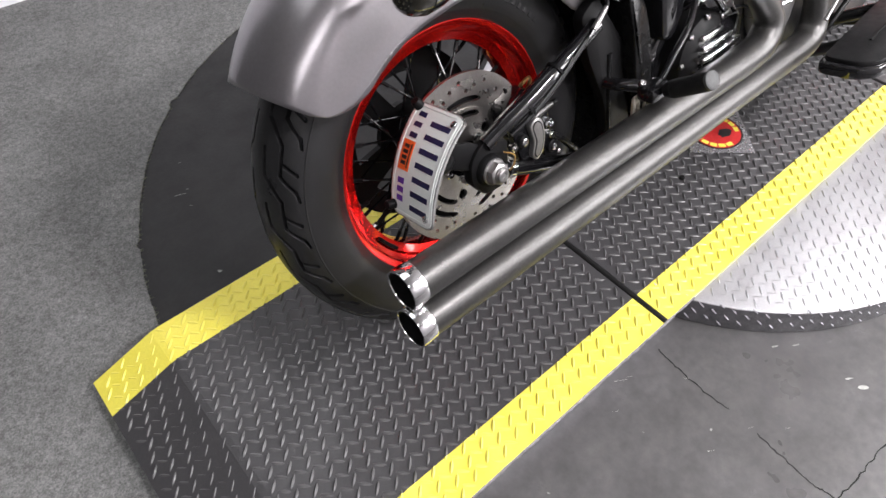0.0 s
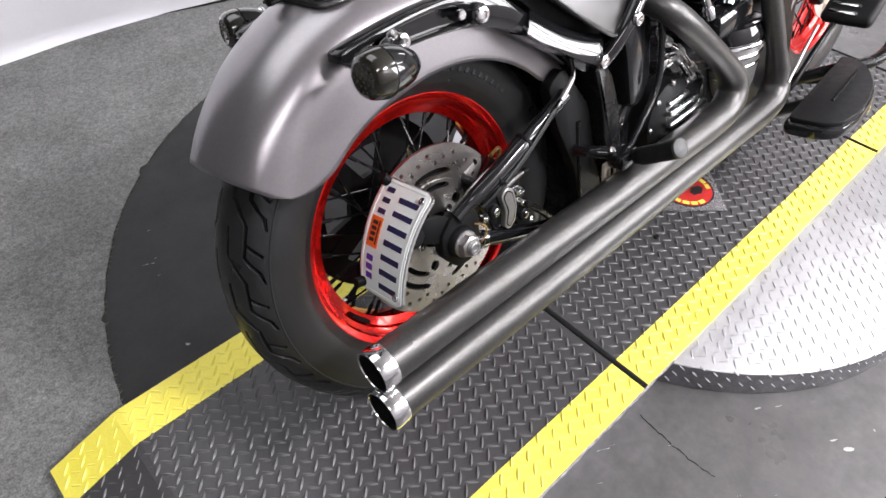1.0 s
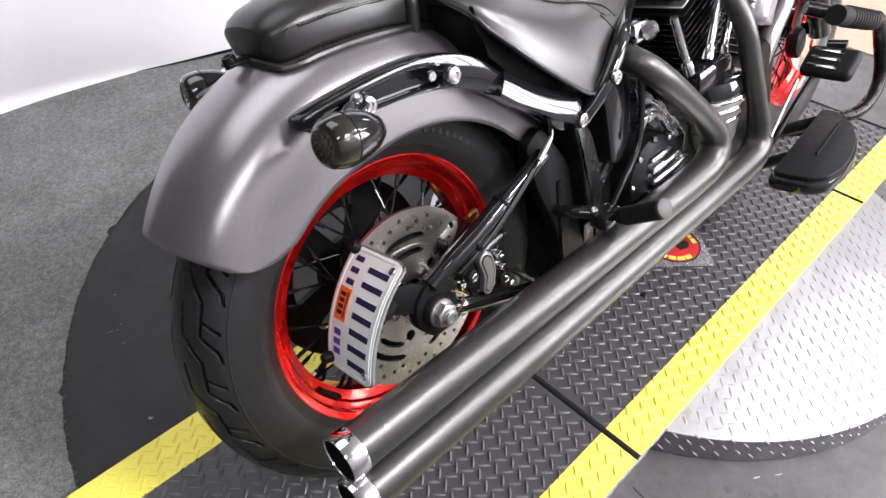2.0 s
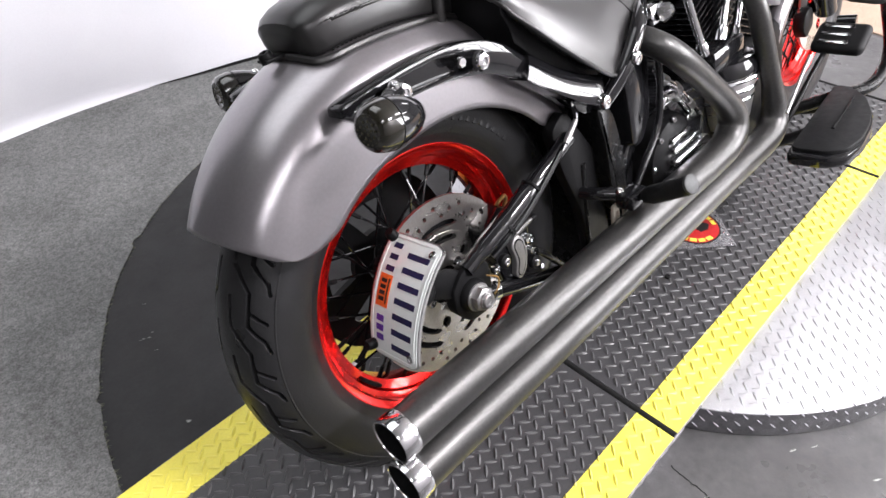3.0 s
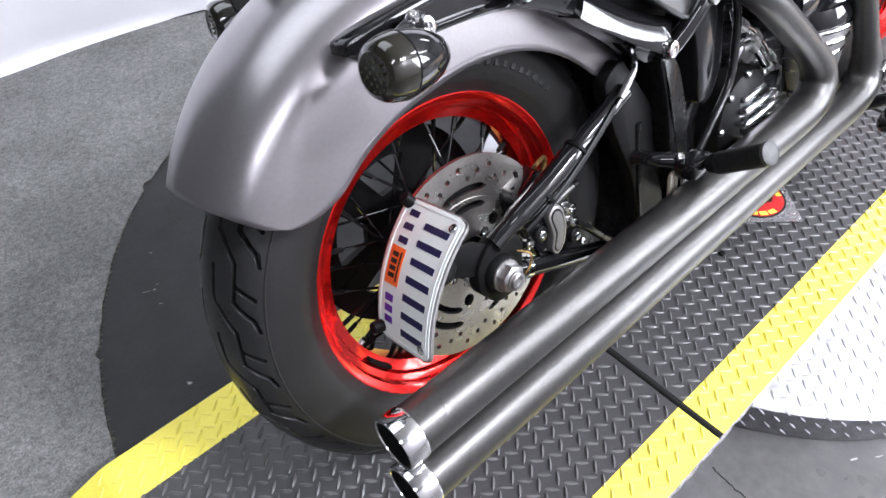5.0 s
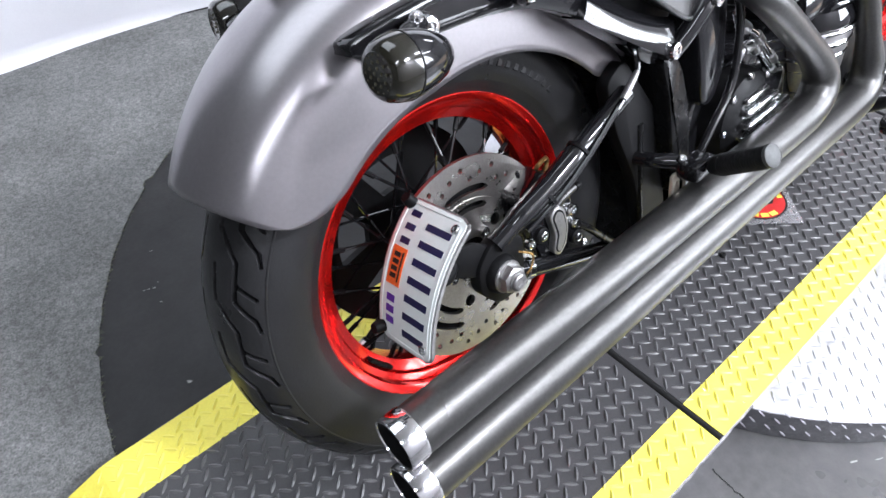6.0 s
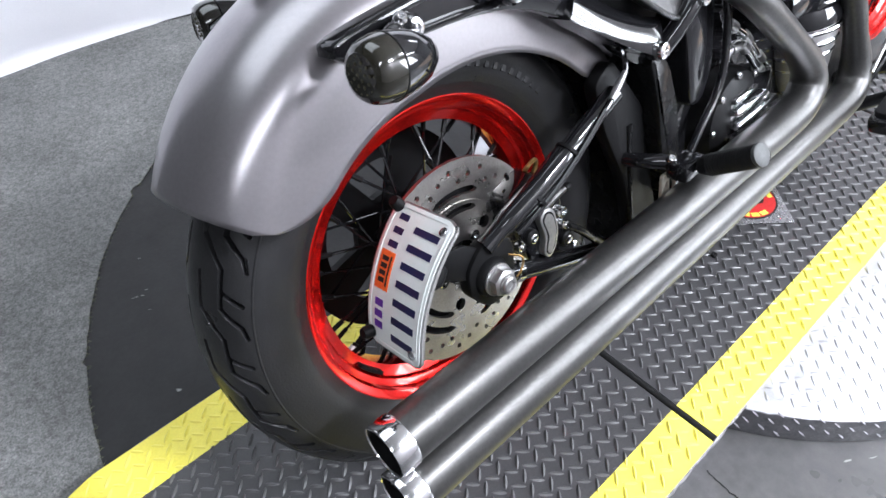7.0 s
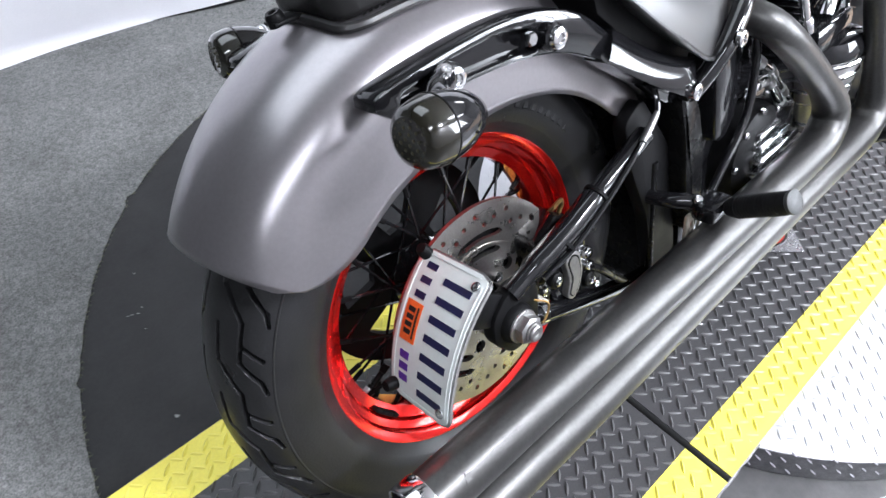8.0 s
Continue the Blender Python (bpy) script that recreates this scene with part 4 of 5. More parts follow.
for sgn in (-1, 1):
    strut = part("fender_strut", slab(outline, sgn * 0.1005, sgn * 0.132, [inner], bevel=0.0035), GLOSS, bike, "gloss black fender strut")
    part("strut_web", slab(inner, sgn * 0.1005, sgn * 0.120), GLOSS, strut)
    secs = []
    for k in range(13):
        t = k / 12
        hi = Vector((0.194 + 0.136 * t, 0, 0.281 - 0.080 * t - 0.010 * math.sin(math.pi * t)))
        lo = Vector((0.170 + 0.136 * t, 0, 0.252 - 0.092 * t - 0.004 * math.sin(math.pi * t)))
        sec = []
        for j in range(13):
            w = j / 12
            p = lo.lerp(hi, w)
            out = 0.132 + 0.003 * (1 - abs(2 * w - 1) ** 2.6) + 0.012 * (1 - w) + 0.034 * (t - 0.4 * t * t)
            sec.append((p.x, sgn * out, p.z))
        sec += [(hi.x, sgn * 0.112, hi.z), (lo.x, sgn * 0.112, lo.z)]
        secs.append(sec)
    part("strut_front", loft(secs), GLOSS, strut)
    for uu, ww, vv in ((0.089, 0.309, 0.146), (0.311, 0.167, 0.165), (-0.035, 0.316, 0.136)):
        part("bolt_collar", lathe([(0.0, 0.0), (0.0135, 0.0), (0.0135, 0.012), (0.011, 0.014), (0.0, 0.014)], 24, (uu, sgn * (vv - 0.014), ww), (0, sgn, 0)), GLOSS, strut)
        part("strut_bolt", bolt(0.0108, 0.007, (uu, sgn * vv, ww), (0, sgn, 0)), CHROME, strut, "chrome socket bolt")
    part("strut_stud", lathe([(0.0, 0.01), (0.006, 0.01), (0.007, 0.008), (0.007, 0)], 6, (0.062, sgn * 0.132, 0.316), (0, sgn, 0)), CHROME, strut)
    # bullet turn signal
    c = Vector((-0.123, -0.199, 0.3195)) if sgn < 0 else Vector((-0.102, 0.158, 0.3215))
    K = 0.80
    ax = Vector((1.0, -0.10 * sgn, -0.14)).normalized()
    sig = part("turn_signal", lathe([(K * a, 0.86 * K * b) for a, b in [(0.0325, 0.012), (0.0342, 0.0128), (0.0338, 0.024), (0.0312, 0.044), (0.0258, 0.064), (0.0175, 0.080), (0.009, 0.088), (0.0, 0.0905)]], 48, c, ax), GLOSS, bike, "gloss black bullet turn signal with smoked lens")
    part("lens", lathe([(K * a, 0.86 * K * b) for a, b in [(0.0, -0.0235), (0.0195, -0.0232), (0.0205, -0.0240), (0.0215, -0.0240), (0.0225, -0.0230), (0.0265, -0.0212), (0.0300, -0.0160), (0.0325, -0.0070), (0.0342, 0.004), (0.0347, 0.0115), (0.0340, 0.0122)]], 48, c, ax), SMOKE, sig, "smoked dark lens")
    side = ax.cross(Vector((0, 0, 1))).normalized()
    rise = side.cross(ax)
    for ring, count in ((0.0165, 14), (0.0105, 9), (0.0045, 4)):
        for j in range(count):
            a = 2 * math.pi * j / count
            part("led", lathe([(0.0, 0.0006), (0.0012, 0.0004), (0.0016, 0.0)], 8, c - ax * (0.0162 - (0.0006 if ring > 0.016 else 0.0)) + (side * math.cos(a) + rise * math.sin(a)) * ring * 0.92, -ax), OLIVE, sig)
    part("bezel", lathe([(K * a, 0.86 * K * b) for a, b in [(0.0338, 0.0105), (0.0352, 0.0112), (0.0352, 0.0130), (0.0338, 0.0138)]], 48, c, ax), MATTE, sig)
    part("stalk", tube(spline([c + ax * 0.036, Vector((-0.082, sgn * 0.170, 0.325)), Vector((-0.055, sgn * 0.145, 0.322)), Vector((-0.04, sgn * 0.128, 0.318))], 5), [0.013, 0.013, 0.012, 0.012, 0.0115, 0.011, 0.011, 0.011, 0.011, 0.011, 0.011, 0.012, 0.012, 0.013, 0.013, 0.013], 14), GLOSS, sig)
    part("stalk_screw", bolt(0.0065, 0.009, (-0.058, sgn * 0.150, 0.330), (0.1, sgn * 0.6, 0.7)), CHROME, sig, "chrome stalk screw")

# side-mounted curved registration plate
PR, PC = 0.1775, Vector((0.0094, 0.0, -0.0319))
PMID = 139.9


def on_plate(a, b, h=0.0):
    """a: metres along the plate from its middle towards the upper end; b: 0 at its inner edge to 0.1 at its outer edge; h: proud. The plate leans a little to the wheel at its lower end."""
    a, b = a * 0.896, b * 0.912
    th = radians(PMID) - a / PR
    r = PR + h
    return Vector((PC.x + r * math.cos(th), -0.090 + 0.144 * a - b * (1 + 0.72 * a), PC.z + r * math.sin(th)))


HL, HWD = 0.0885, 0.1005


def plate_patch(pts_rect, h0, h1, na=16, nb=1):
    """A bent block on the plate."""
    a0, b0, a1, b1 = pts_rect
    bm = bmesh.new()
    lo = [[bm.verts.new(on_plate(a0 + (a1 - a0) * i / na, b0 + (b1 - b0) * j / nb, h0)) for j in range(nb + 1)] for i in range(na + 1)]
    hi = [[bm.verts.new(on_plate(a0 + (a1 - a0) * i / na, b0 + (b1 - b0) * j / nb, h1)) for j in range(nb + 1)] for i in range(na + 1)]
    for i in range(na):
        for j in range(nb):
            bm.faces.new((hi[i][j], hi[i + 1][j], hi[i + 1][j + 1], hi[i][j + 1]))
            bm.faces.new((lo[i][j], lo[i][j + 1], lo[i + 1][j + 1], lo[i + 1][j]))
    for i in range(na):
        for j in (0, nb):
            bm.faces.new((lo[i][j], lo[i + 1][j], hi[i + 1][j], hi[i][j]))
    for j in range(nb):
        for i in (0, na):
            bm.faces.new((lo[i][j], hi[i][j], hi[i][j + 1], lo[i][j + 1]))
    return bm


def plate_sheet(inset, h0, h1, rad):
    """The plate with rounded corners, as strips along its length."""
    bm = bmesh.new()
    n = 40
    hl, w0, w1 = HL - inset, inset, HWD - inset
    rowsets = []
    for i in range(n + 1):
        a = -hl + 2 * hl * i / n
        d = min(hl - abs(a), rad)
        k = rad - math.sqrt(max(0.0, rad * rad - (rad - d) ** 2))
        rowsets.append((a, w0 + k, w1 - k))
    vs = [[bm.verts.new(on_plate(a, b, h)) for h in (h0, h1) for b in (p, q)] for a, p, q in rowsets]
    for x, y in zip(vs, vs[1:]):
        bm.faces.new((x[2], x[3], y[3], y[2]))
        bm.faces.new((x[0], y[0], y[1], x[1]))
        bm.faces.new((x[0], x[2], y[2], y[0]))
        bm.faces.new((x[1], y[1], y[3], x[3]))
    bm.faces.new((vs[0][0], vs[0][1], vs[0][3], vs[0][2]))
    bm.faces.new((vs[-1][0], vs[-1][2], vs[-1][3], vs[-1][1]))
    return bm


plate = part("registration_plate", plate_sheet(0.0, 0.0, 0.0012, 0.013), WHITE, bike, "curved white registration plate with dark blue bars")
part("plate_frame", plate_sheet(-0.003, -0.004, -0.0002, 0.015), CASTGREY, plate, "grey plate backing")
for rect in ((-HL + 0.012, 0.0040, HL - 0.012, 0.0058), (-HL + 0.012, HWD - 0.0058, HL - 0.012, HWD - 0.0040), (-HL + 0.004, 0.012, -HL + 0.0058, HWD - 0.012), (HL - 0.0058, 0.012, HL - 0.004, HWD - 0.012)):
    part("embossed_border", plate_patch(rect, 0.0010, 0.0021, 20), WHITE, plate)
for i in range(7):
    a = -0.069 + 0.0218 * i
    part("character_bar", plate_patch((a - 0.0042, 0.047, a + 0.0042, 0.088), 0.0010, 0.0018, 4), NAVY, plate, smooth=False)
for i in range(3):
    a = 0.036 + 0.0175 * i
    part("character_bar", plate_patch((a - 0.0040, 0.015, a + 0.0040, 0.031), 0.0010, 0.0017, 3), NAVY, plate, smooth=False)
for i in range(3):
    a = -0.062 + 0.0135 * i
    part("character_bar", plate_patch((a - 0.0044, 0.014, a + 0.0044, 0.029), 0.0010, 0.0017, 3), PURPLE, plate, smooth=False)
part("sticker", plate_patch((-0.019, 0.009, 0.027, 0.034), 0.0010, 0.0018, 8), ORANGE, plate, "orange sticker", smooth=False)
for i in range(4):
    a = -0.008 + 0.0085 * i
    part("character_bar", plate_patch((a - 0.0028, 0.014, a + 0.0028, 0.025), 0.0016, 0.0022, 2), DECALBLACK, plate, smooth=False)
part("sticker_bar", plate_patch((-0.014, 0.028, 0.022, 0.0305), 0.0016, 0.0022, 6), DECALBLACK, plate, smooth=False)
for a in (-0.073, 0.073):
    p, q = on_plate(a, 0.089, 0.001), on_plate(a, 0.089, 0.01)
    part("plate_screw", bolt(0.0055, 0.0035, p, q - p), CHROME, plate, "chrome plate screw")
    p, q = on_plate(a + (0.008 if a > 0 else -0.004), 0.006, -0.012), on_plate(a + (0.008 if a > 0 else -0.004), 0.006, 0.014)
    part("plate_clip", tube([p, q - (q - p) * 0.15, q], [0.0075, 0.0075, 0.006], 14), MATTE, plate, "black rubber mounting clip")
part("plate_bracket", tube(spline([on_plate(0.0, 0.05, -0.006), Vector((-0.085, -0.132, 0.050)), Vector((-0.064, -0.121, 0.050))], 6), 0.009, 12), MATTE, plate, "matte black plate arm")

# pillion pad on the fender
def pad_ring(th, lift, half, top, n=40, pinch=0.42):
    """One cross ring of a pad that rides on the fender at angle th."""
    r0 = fender_top(th) + lift
    c, s = math.cos(radians(th)), math.sin(radians(th))
    out = []
    for k in range(n):
        a = 2 * math.pi * k / n
        x, y = math.cos(a), math.sin(a)
        vv = half * math.copysign(abs(x) ** pinch, x)
        h = top * (0.5 + 0.5 * math.copysign(abs(y) ** pinch, y))
        h -= fender_top(th) - fender_skin(th, vv)
        out.append((c * (r0 + h), vv, s * (r0 + h)))
    return out


rings = []
for th, lift, half, top in ((102.6, 0.004, 0.036, 0.026), (102.2, 0.002, 0.048, 0.038), (101.0, 0.0, 0.056, 0.046), (99.0, 0.0, 0.061, 0.050), (95.5, 0.0, 0.064, 0.053), (90, -0.001, 0.066, 0.055), (84, -0.001, 0.066, 0.056), (77, -0.001, 0.062, 0.056), (70, -0.002, 0.052, 0.056), (62, -0.002, 0.045, 0.056)):
    rings.append(pad_ring(th, lift, half, top))
pad = part("pillion_pad", loft(rings), LEATHER, bike, "black leather pillion pad with stitched edges")
low = []
for th, half in ((62, 0.047), (70, 0.055), (77, 0.065), (84, 0.069), (90, 0.069), (95.5, 0.067), (99.5, 0.064), (102.4, 0.054), (103.4, 0.03), (103.6, 0.0)):
    r = fender_skin(th, half) + 0.003
    low.append((r * math.cos(radians(th)), -half, r * math.sin(radians(th))))
low += [(a, -b, c) for a, b, c in low[::-1][1:]]
part("piping", tube(spline(low, 5), 0.0048, 8), LEATHER, pad, "black rolled piping")
seam = []
for k in range(30):
    th = 70 + 1.0 * k
    half = 0.0530 + 0.0120 * math.sin(radians(min(90, (th - 70) * 5.5))) - 0.004 * max(0.0, (th - 92) / 7)
    seam.append((th, half, fender_skin(th, half)))
part("top_seam", tube(spline([((r + 0.0375) * math.cos(radians(th)), -half + 0.0005, (r + 0.0375) * math.sin(radians(th))) for th, half, r in seam[::3]], 5), 0.0017, 6), LEATHER, pad, "raised seam round the pad")
stitch = None
for lift, size in ((0.0400, 0.0042), (0.0075, 0.0030)):
    for th, half, r in seam[1:]:
        m = Matrix.Translation(((r + lift) * math.cos(radians(th)), -half - 0.0005, (r + lift) * math.sin(radians(th)))) @ pose(0, 0, 0, 0, 90 - th, 0)
        if stitch is None:
            stitch = part("stitch", box(size, 0.0026, 0.0010, (0, 0, 0), 0.0004, 1), MATTE, pad, "dark thread stitch")
            stitch.matrix_basis = m
        else:
            twin(stitch, m)
part("strap", tube(spline([(0.117, -0.056, 0.349), (0.119, -0.058, 0.372), (0.122, -0.052, 0.396), (0.128, 0.0, 0.412), (0.122, 0.052, 0.396)], 5), 0.0095, 10), LEATHER, pad, "black leather strap loop")
tab = part("seat_tab", box(0.03, 0.022, 0.004, (-0.104, 0.0, 0.376), 0.0015, m=None), MATTE, pad, "black seat mounting tab")
part("tab_knob", bolt(0.009, 0.012, (-0.110, 0.0, 0.374), (-0.25, 0, 0.97)), MATTE, pad, "black knurled seat screw")

# rider saddle
SADDLE = ((0.132, 0.060, 0.396, 0.408), (0.138, 0.102, 0.381, 0.418), (0.152, 0.130, 0.361, 0.426), (0.165, 0.145, 0.339, 0.429), (0.188, 0.158, 0.314, 0.429), (0.225, 0.165, 0.280, 0.420), (0.269, 0.170, 0.244, 0.404), (0.325, 0.170, 0.204, 0.387), (0.358, 0.167, 0.197, 0.379), (0.396, 0.161, 0.200, 0.375), (0.438, 0.150, 0.212, 0.375), (0.475, 0.132, 0.236, 0.378), (0.54, 0.100, 0.268, 0.385), (0.60, 0.08, 0.28, 0.385), (0.66, 0.06, 0.29, 0.385))


def saddle_skin(u, turn, proud=0.0):
    """A point on the saddle's skin, turn radians round its cross-section from its left edge over the top."""
    hw, wb, wt = (float(np.interp(u, [q[0] for q in SADDLE], [q[k] for q in SADDLE])) for k in (1, 2, 3))
    x, y = math.cos(turn), math.sin(turn)
    vv = (hw + proud) * math.copysign(abs(x) ** 0.92, x) * (1.0 if y >= 0 else 0.96)
    ww = wb + (wt - wb + proud) * max(y, 0.0) ** 0.95 - 0.03 * (1 - min(1.0, abs(vv) / hw) ** 2) if y >= 0 else wb - 0.004 + 0.02 * abs(y)
    return (u, vv, ww)


sad = [[saddle_skin(q[0], 2 * math.pi * k / 40) for k in range(40)] for q in SADDLE]
saddle = part("saddle", loft(sad), HIDE, bike, "black smooth leather rider saddle")
edge_pts = [(0.138, -0.103, 0.381), (0.152, -0.131, 0.361), (0.165, -0.146, 0.339), (0.188, -0.159, 0.314), (0.225, -0.166, 0.280), (0.269, -0.171, 0.244), (0.325, -0.171, 0.204), (0.358, -0.168, 0.197), (0.396, -0.162, 0.200), (0.438, -0.151, 0.212), (0.475, -0.133, 0.236)]
part("saddle_piping", tube(spline(edge_pts, 6), 0.0032, 8), LEATHER, saddle, "black saddle piping")
for line in ([(0.17, 2.10), (0.25, 2.16), (0.33, 2.24), (0.39, 2.34), (0.43, 2.52), (0.455, 2.78)], [(0.40, 2.36), (0.425, 2.62), (0.45, 2.72)], [(0.415, 2.60), (0.44, 2.86), (0.452, 2.92)]):
    part("saddle_seam", tube(spline([saddle_skin(u, turn, 0.0005) for u, turn in line], 6), 0.0015, 6), LEATHER, saddle, "stitched saddle seam")
pan_top = [(u, w + 0.012) for u, _, w in edge_pts[1:8]]
pan_low = [(0.338, 0.184), (0.278, 0.219), (0.221, 0.256), (0.183, 0.290), (0.167, 0.304), (0.162, 0.325), (0.150, 0.347)]
part("seat_pan", slab(pan_top + pan_low, -0.135, 0.135, bevel=0.003), MATTE, saddle, "matte black seat pan")

# frame and black covers under the saddle
frame_part = part("frame_tube", tube(spline([(0.318, -0.155, 0.158), (0.345, -0.168, 0.186), (0.372, -0.174, 0.214), (0.42, -0.165, 0.25), (0.5, -0.12, 0.262), (0.6, -0.07, 0.27)], 6), 0.0125, 16), GLOSS, bike, "gloss black frame rail")
part("frame_bolt", bolt(0.0105, 0.007, (0.371, -0.186, 0.214), (0, -1, 0)), CHROME, frame_part, "chrome socket bolt")
part("down_tube", tube(spline([(0.480, -0.148, 0.235), (0.489, -0.150, 0.19), (0.500, -0.150, 0.132), (0.487, -0.150, 0.052), (0.433, -0.150, 0.0), (0.40, -0.15, -0.03)], 6), 0.0062, 12), GLOSS, frame_part)
part("acorn_nut", lathe([(0.0, 0.024), (0.009, 0.021), (0.015, 0.010), (0.016, 0.0)], 8, (0.512, -0.150, 0.236), (0.3, -0.8, 0.4)), CHROME, frame_part, "chrome acorn nut")
part("nut_mount", box(0.045, 0.03, 0.035, (0.508, -0.135, 0.238), 0.008), CHROME, frame_part, "polished frame clamp")
cover = part("side_cover", slab(rounded([(0.318, 0.150), (0.345, 0.150), (0.366, 0.125), (0.386, 0.05), (0.388, -0.06), (0.362, -0.09), (0.340, 0.0), (0.335, 0.08)], 0.02), -0.145, -0.085, bevel=0.008), SATINBLACK, bike, "satin black curved side cover")
part("oil_tank", slab(rounded([(0.395, 0.205), (0.478, 0.225), (0.486, 0.178), (0.482, 0.070), (0.452, 0.030), (0.42, 0.035), (0.412, 0.13)], 0.02), -0.142, 0.14, bevel=0.01), GLOSS, bike, "gloss black oil tank")
part("inner_fender", slab(rounded([(0.235, 0.19), (0.33, 0.16), (0.40, 0.05), (0.40, -0.2), (0.33, -0.2), (0.325, -0.08), (0.30, 0.06)], 0.02), -0.095, 0.095), SATINBLACK, bike, "satin black inner fender")
part("swingarm_plate", slab(rounded([(0.235, 0.145), (0.275, 0.165), (0.345, 0.06), (0.36, -0.12), (0.30, -0.15), (0.285, -0.02), (0.25, 0.07)], 0.015), -0.118, -0.096, bevel=0.004), MATTE, bike, "matte black swingarm plate")

# passenger peg
peg = part("passenger_peg", tube([(0.3285, -0.212, 0.004), (0.3275, -0.222, 0.009), (0.3225, -0.292, 0.043), (0.322, -0.2935, 0.044)], [0.011, 0.0145, 0.0150, 0.0140], 24), GRIPRUB, bike, "ribbed black rubber passenger peg")
pd = Vector((-0.006, -0.0815, 0.0395)).normalized()
for k in range(16):
    part("peg_rib", lathe([(0.0146, -0.0012), (0.0156, -0.0006), (0.0156, 0.0006), (0.0146, 0.0012)], 24, Vector((0.3275, -0.224, 0.0095)) + pd * (0.0042 * k + 0.004), pd), GRIPRUB, peg)
part("peg_cap", lathe([(0.0, 0.0022), (0.012, 0.0022), (0.0155, 0.0005), (0.0158, -0.0035), (0.0145, -0.005)], 28, (0.322, -0.2945, 0.0445), pd), PEGCAP, peg, "worn grey peg end cap")
part("peg_clevis", box(0.05, 0.035, 0.026, (0.322, -0.192, 0.002), 0.007, m=None), GLOSS, peg, "black peg clevis")
part("peg_bracket", tube(spline([(0.322, -0.185, 0.002), (0.308, -0.165, 0.010), (0.296, -0.145, 0.012), (0.290, -0.115, 0.012)], 5), 0.011, 12), GLOSS, peg)
part("peg_bolt", bolt(0.006, 0.006, (0.306, -0.180, 0.017), (0, -0.5, 0.86)), CHROME, peg, "chrome peg bolt")
bracket = part("pipe_bracket", slab(rounded([(0.293, -0.004), (0.309, -0.005), (0.306, -0.085), (0.282, -0.085)], 0.005), -0.176, -0.170, [rounded([(0.299, -0.016), (0.306, -0.016), (0.305, -0.029), (0.298, -0.029)], 0.003)], bevel=0.001), ZINC, bike, "pale zinc-plated exhaust bracket with an oval hole")
part("bracket_flange", tube(spline([(0.300, -0.174, -0.0045), (0.316, -0.174, -0.005), (0.323, -0.175, -0.011), (0.320, -0.175, -0.030), (0.314, -0.175, -0.056)], 5), 0.0022, 8), ZINC, bracket)

# gearbox with chrome ribbed cover
gear = part("gearbox", box(0.40, 0.23, 0.30, (0.58, 0.0, -0.09), 0.02), GLOSS, bike, "gloss black gearbox case")
part("gearbox_side", lathe([(0.0, 0.045), (0.060, 0.045), (0.078, 0.036), (0.084, 0.02), (0.086, 0.0)], 40, (0.535, -0.115, -0.035), (0, -1, 0)), MATTE, gear)
for k in range(9):
    th = 2 * math.pi * k / 9 + 0.2
    part("cover_bolt", bolt(0.006, 0.006, (0.535 + 0.077 * math.cos(th), -0.152, -0.035 + 0.077 * math.sin(th)), (0, -1, 0)), CHROME, gear, "chrome cover bolt")
for k, (ua, ub, ww, vv) in enumerate(((0.492, 0.648, -0.062, 0.176), (0.486, 0.640, -0.043, 0.179), (0.494, 0.618, -0.024, 0.178), (0.500, 0.592, -0.006, 0.174), (0.505, 0.570, 0.011, 0.168))):
    part("chrome_rib", box(ub - ua, 0.030, 0.0105, ((ua + ub) / 2, -vv + 0.015, ww), 0.0035, 3), CHROME, gear, "polished chrome rib")
part("rib_base", box(0.15, 0.05, 0.10, (0.566, -0.135, -0.028), 0.012, 3), GLOSS, gear)
for pts in ([(0.500, -0.145, 0.150), (0.512, -0.145, 0.128), (0.558, -0.145, 0.096), (0.604, -0.145, 0.048), (0.648, -0.145, 0.002)], [(0.512, -0.14, 0.068), (0.520, -0.145, 0.086), (0.546, -0.148, 0.087), (0.602, -0.148, 0.028), (0.643, -0.145, -0.016)]):
    hose = part("oil_hose", tube(spline(pts, 6), 0.0068, 12), CHROME, bike, "chrome braided oil hose with ferrules")
    for a in (1, 2, 3):
        p, q = Vector(pts[a]), Vector(pts[a + 1])
        part("ferrule", tube([p, p + (q - p).normalized() * 0.02], 0.0092, 12), CASTGREY, hose)

# engine: crankcase, ribbed cam cover, two finned cylinders, pushrod tubes
eng = part("crankcase", box(0.42, 0.24, 0.26, (0.93, 0.0, -0.08), 0.03, 3), MATTE, bike, "black engine crankcase")
part("cam_cover", loft([[(0.795 + ru * math.cos(a), -0.13 + rv * math.sin(a), w) for a in (2 * math.pi * k / 40 for k in range(40))] for w, ru, rv in ((-0.10, 0.040, 0.034), (-0.06, 0.056, 0.046), (0.0, 0.066, 0.054), (0.045, 0.070, 0.058), (0.062, 0.064, 0.052), (0.070, 0.045, 0.036), (0.072, 0.010, 0.01))]), CASTGREY, eng, "polished ribbed cam cover")
part("cover_cap", loft([[(0.795 + ru * math.cos(a), -0.13 + rv * math.sin(a), w) for a in (2 * math.pi * k / 40 for k in range(40))] for w, ru, rv in ((0.036, 0.0715, 0.0595), (0.048, 0.0725, 0.0605), (0.066, 0.066, 0.054), (0.0745, 0.046, 0.037), (0.0765, 0.010, 0.01))]), GLOSS, eng, "gloss black cover cap")
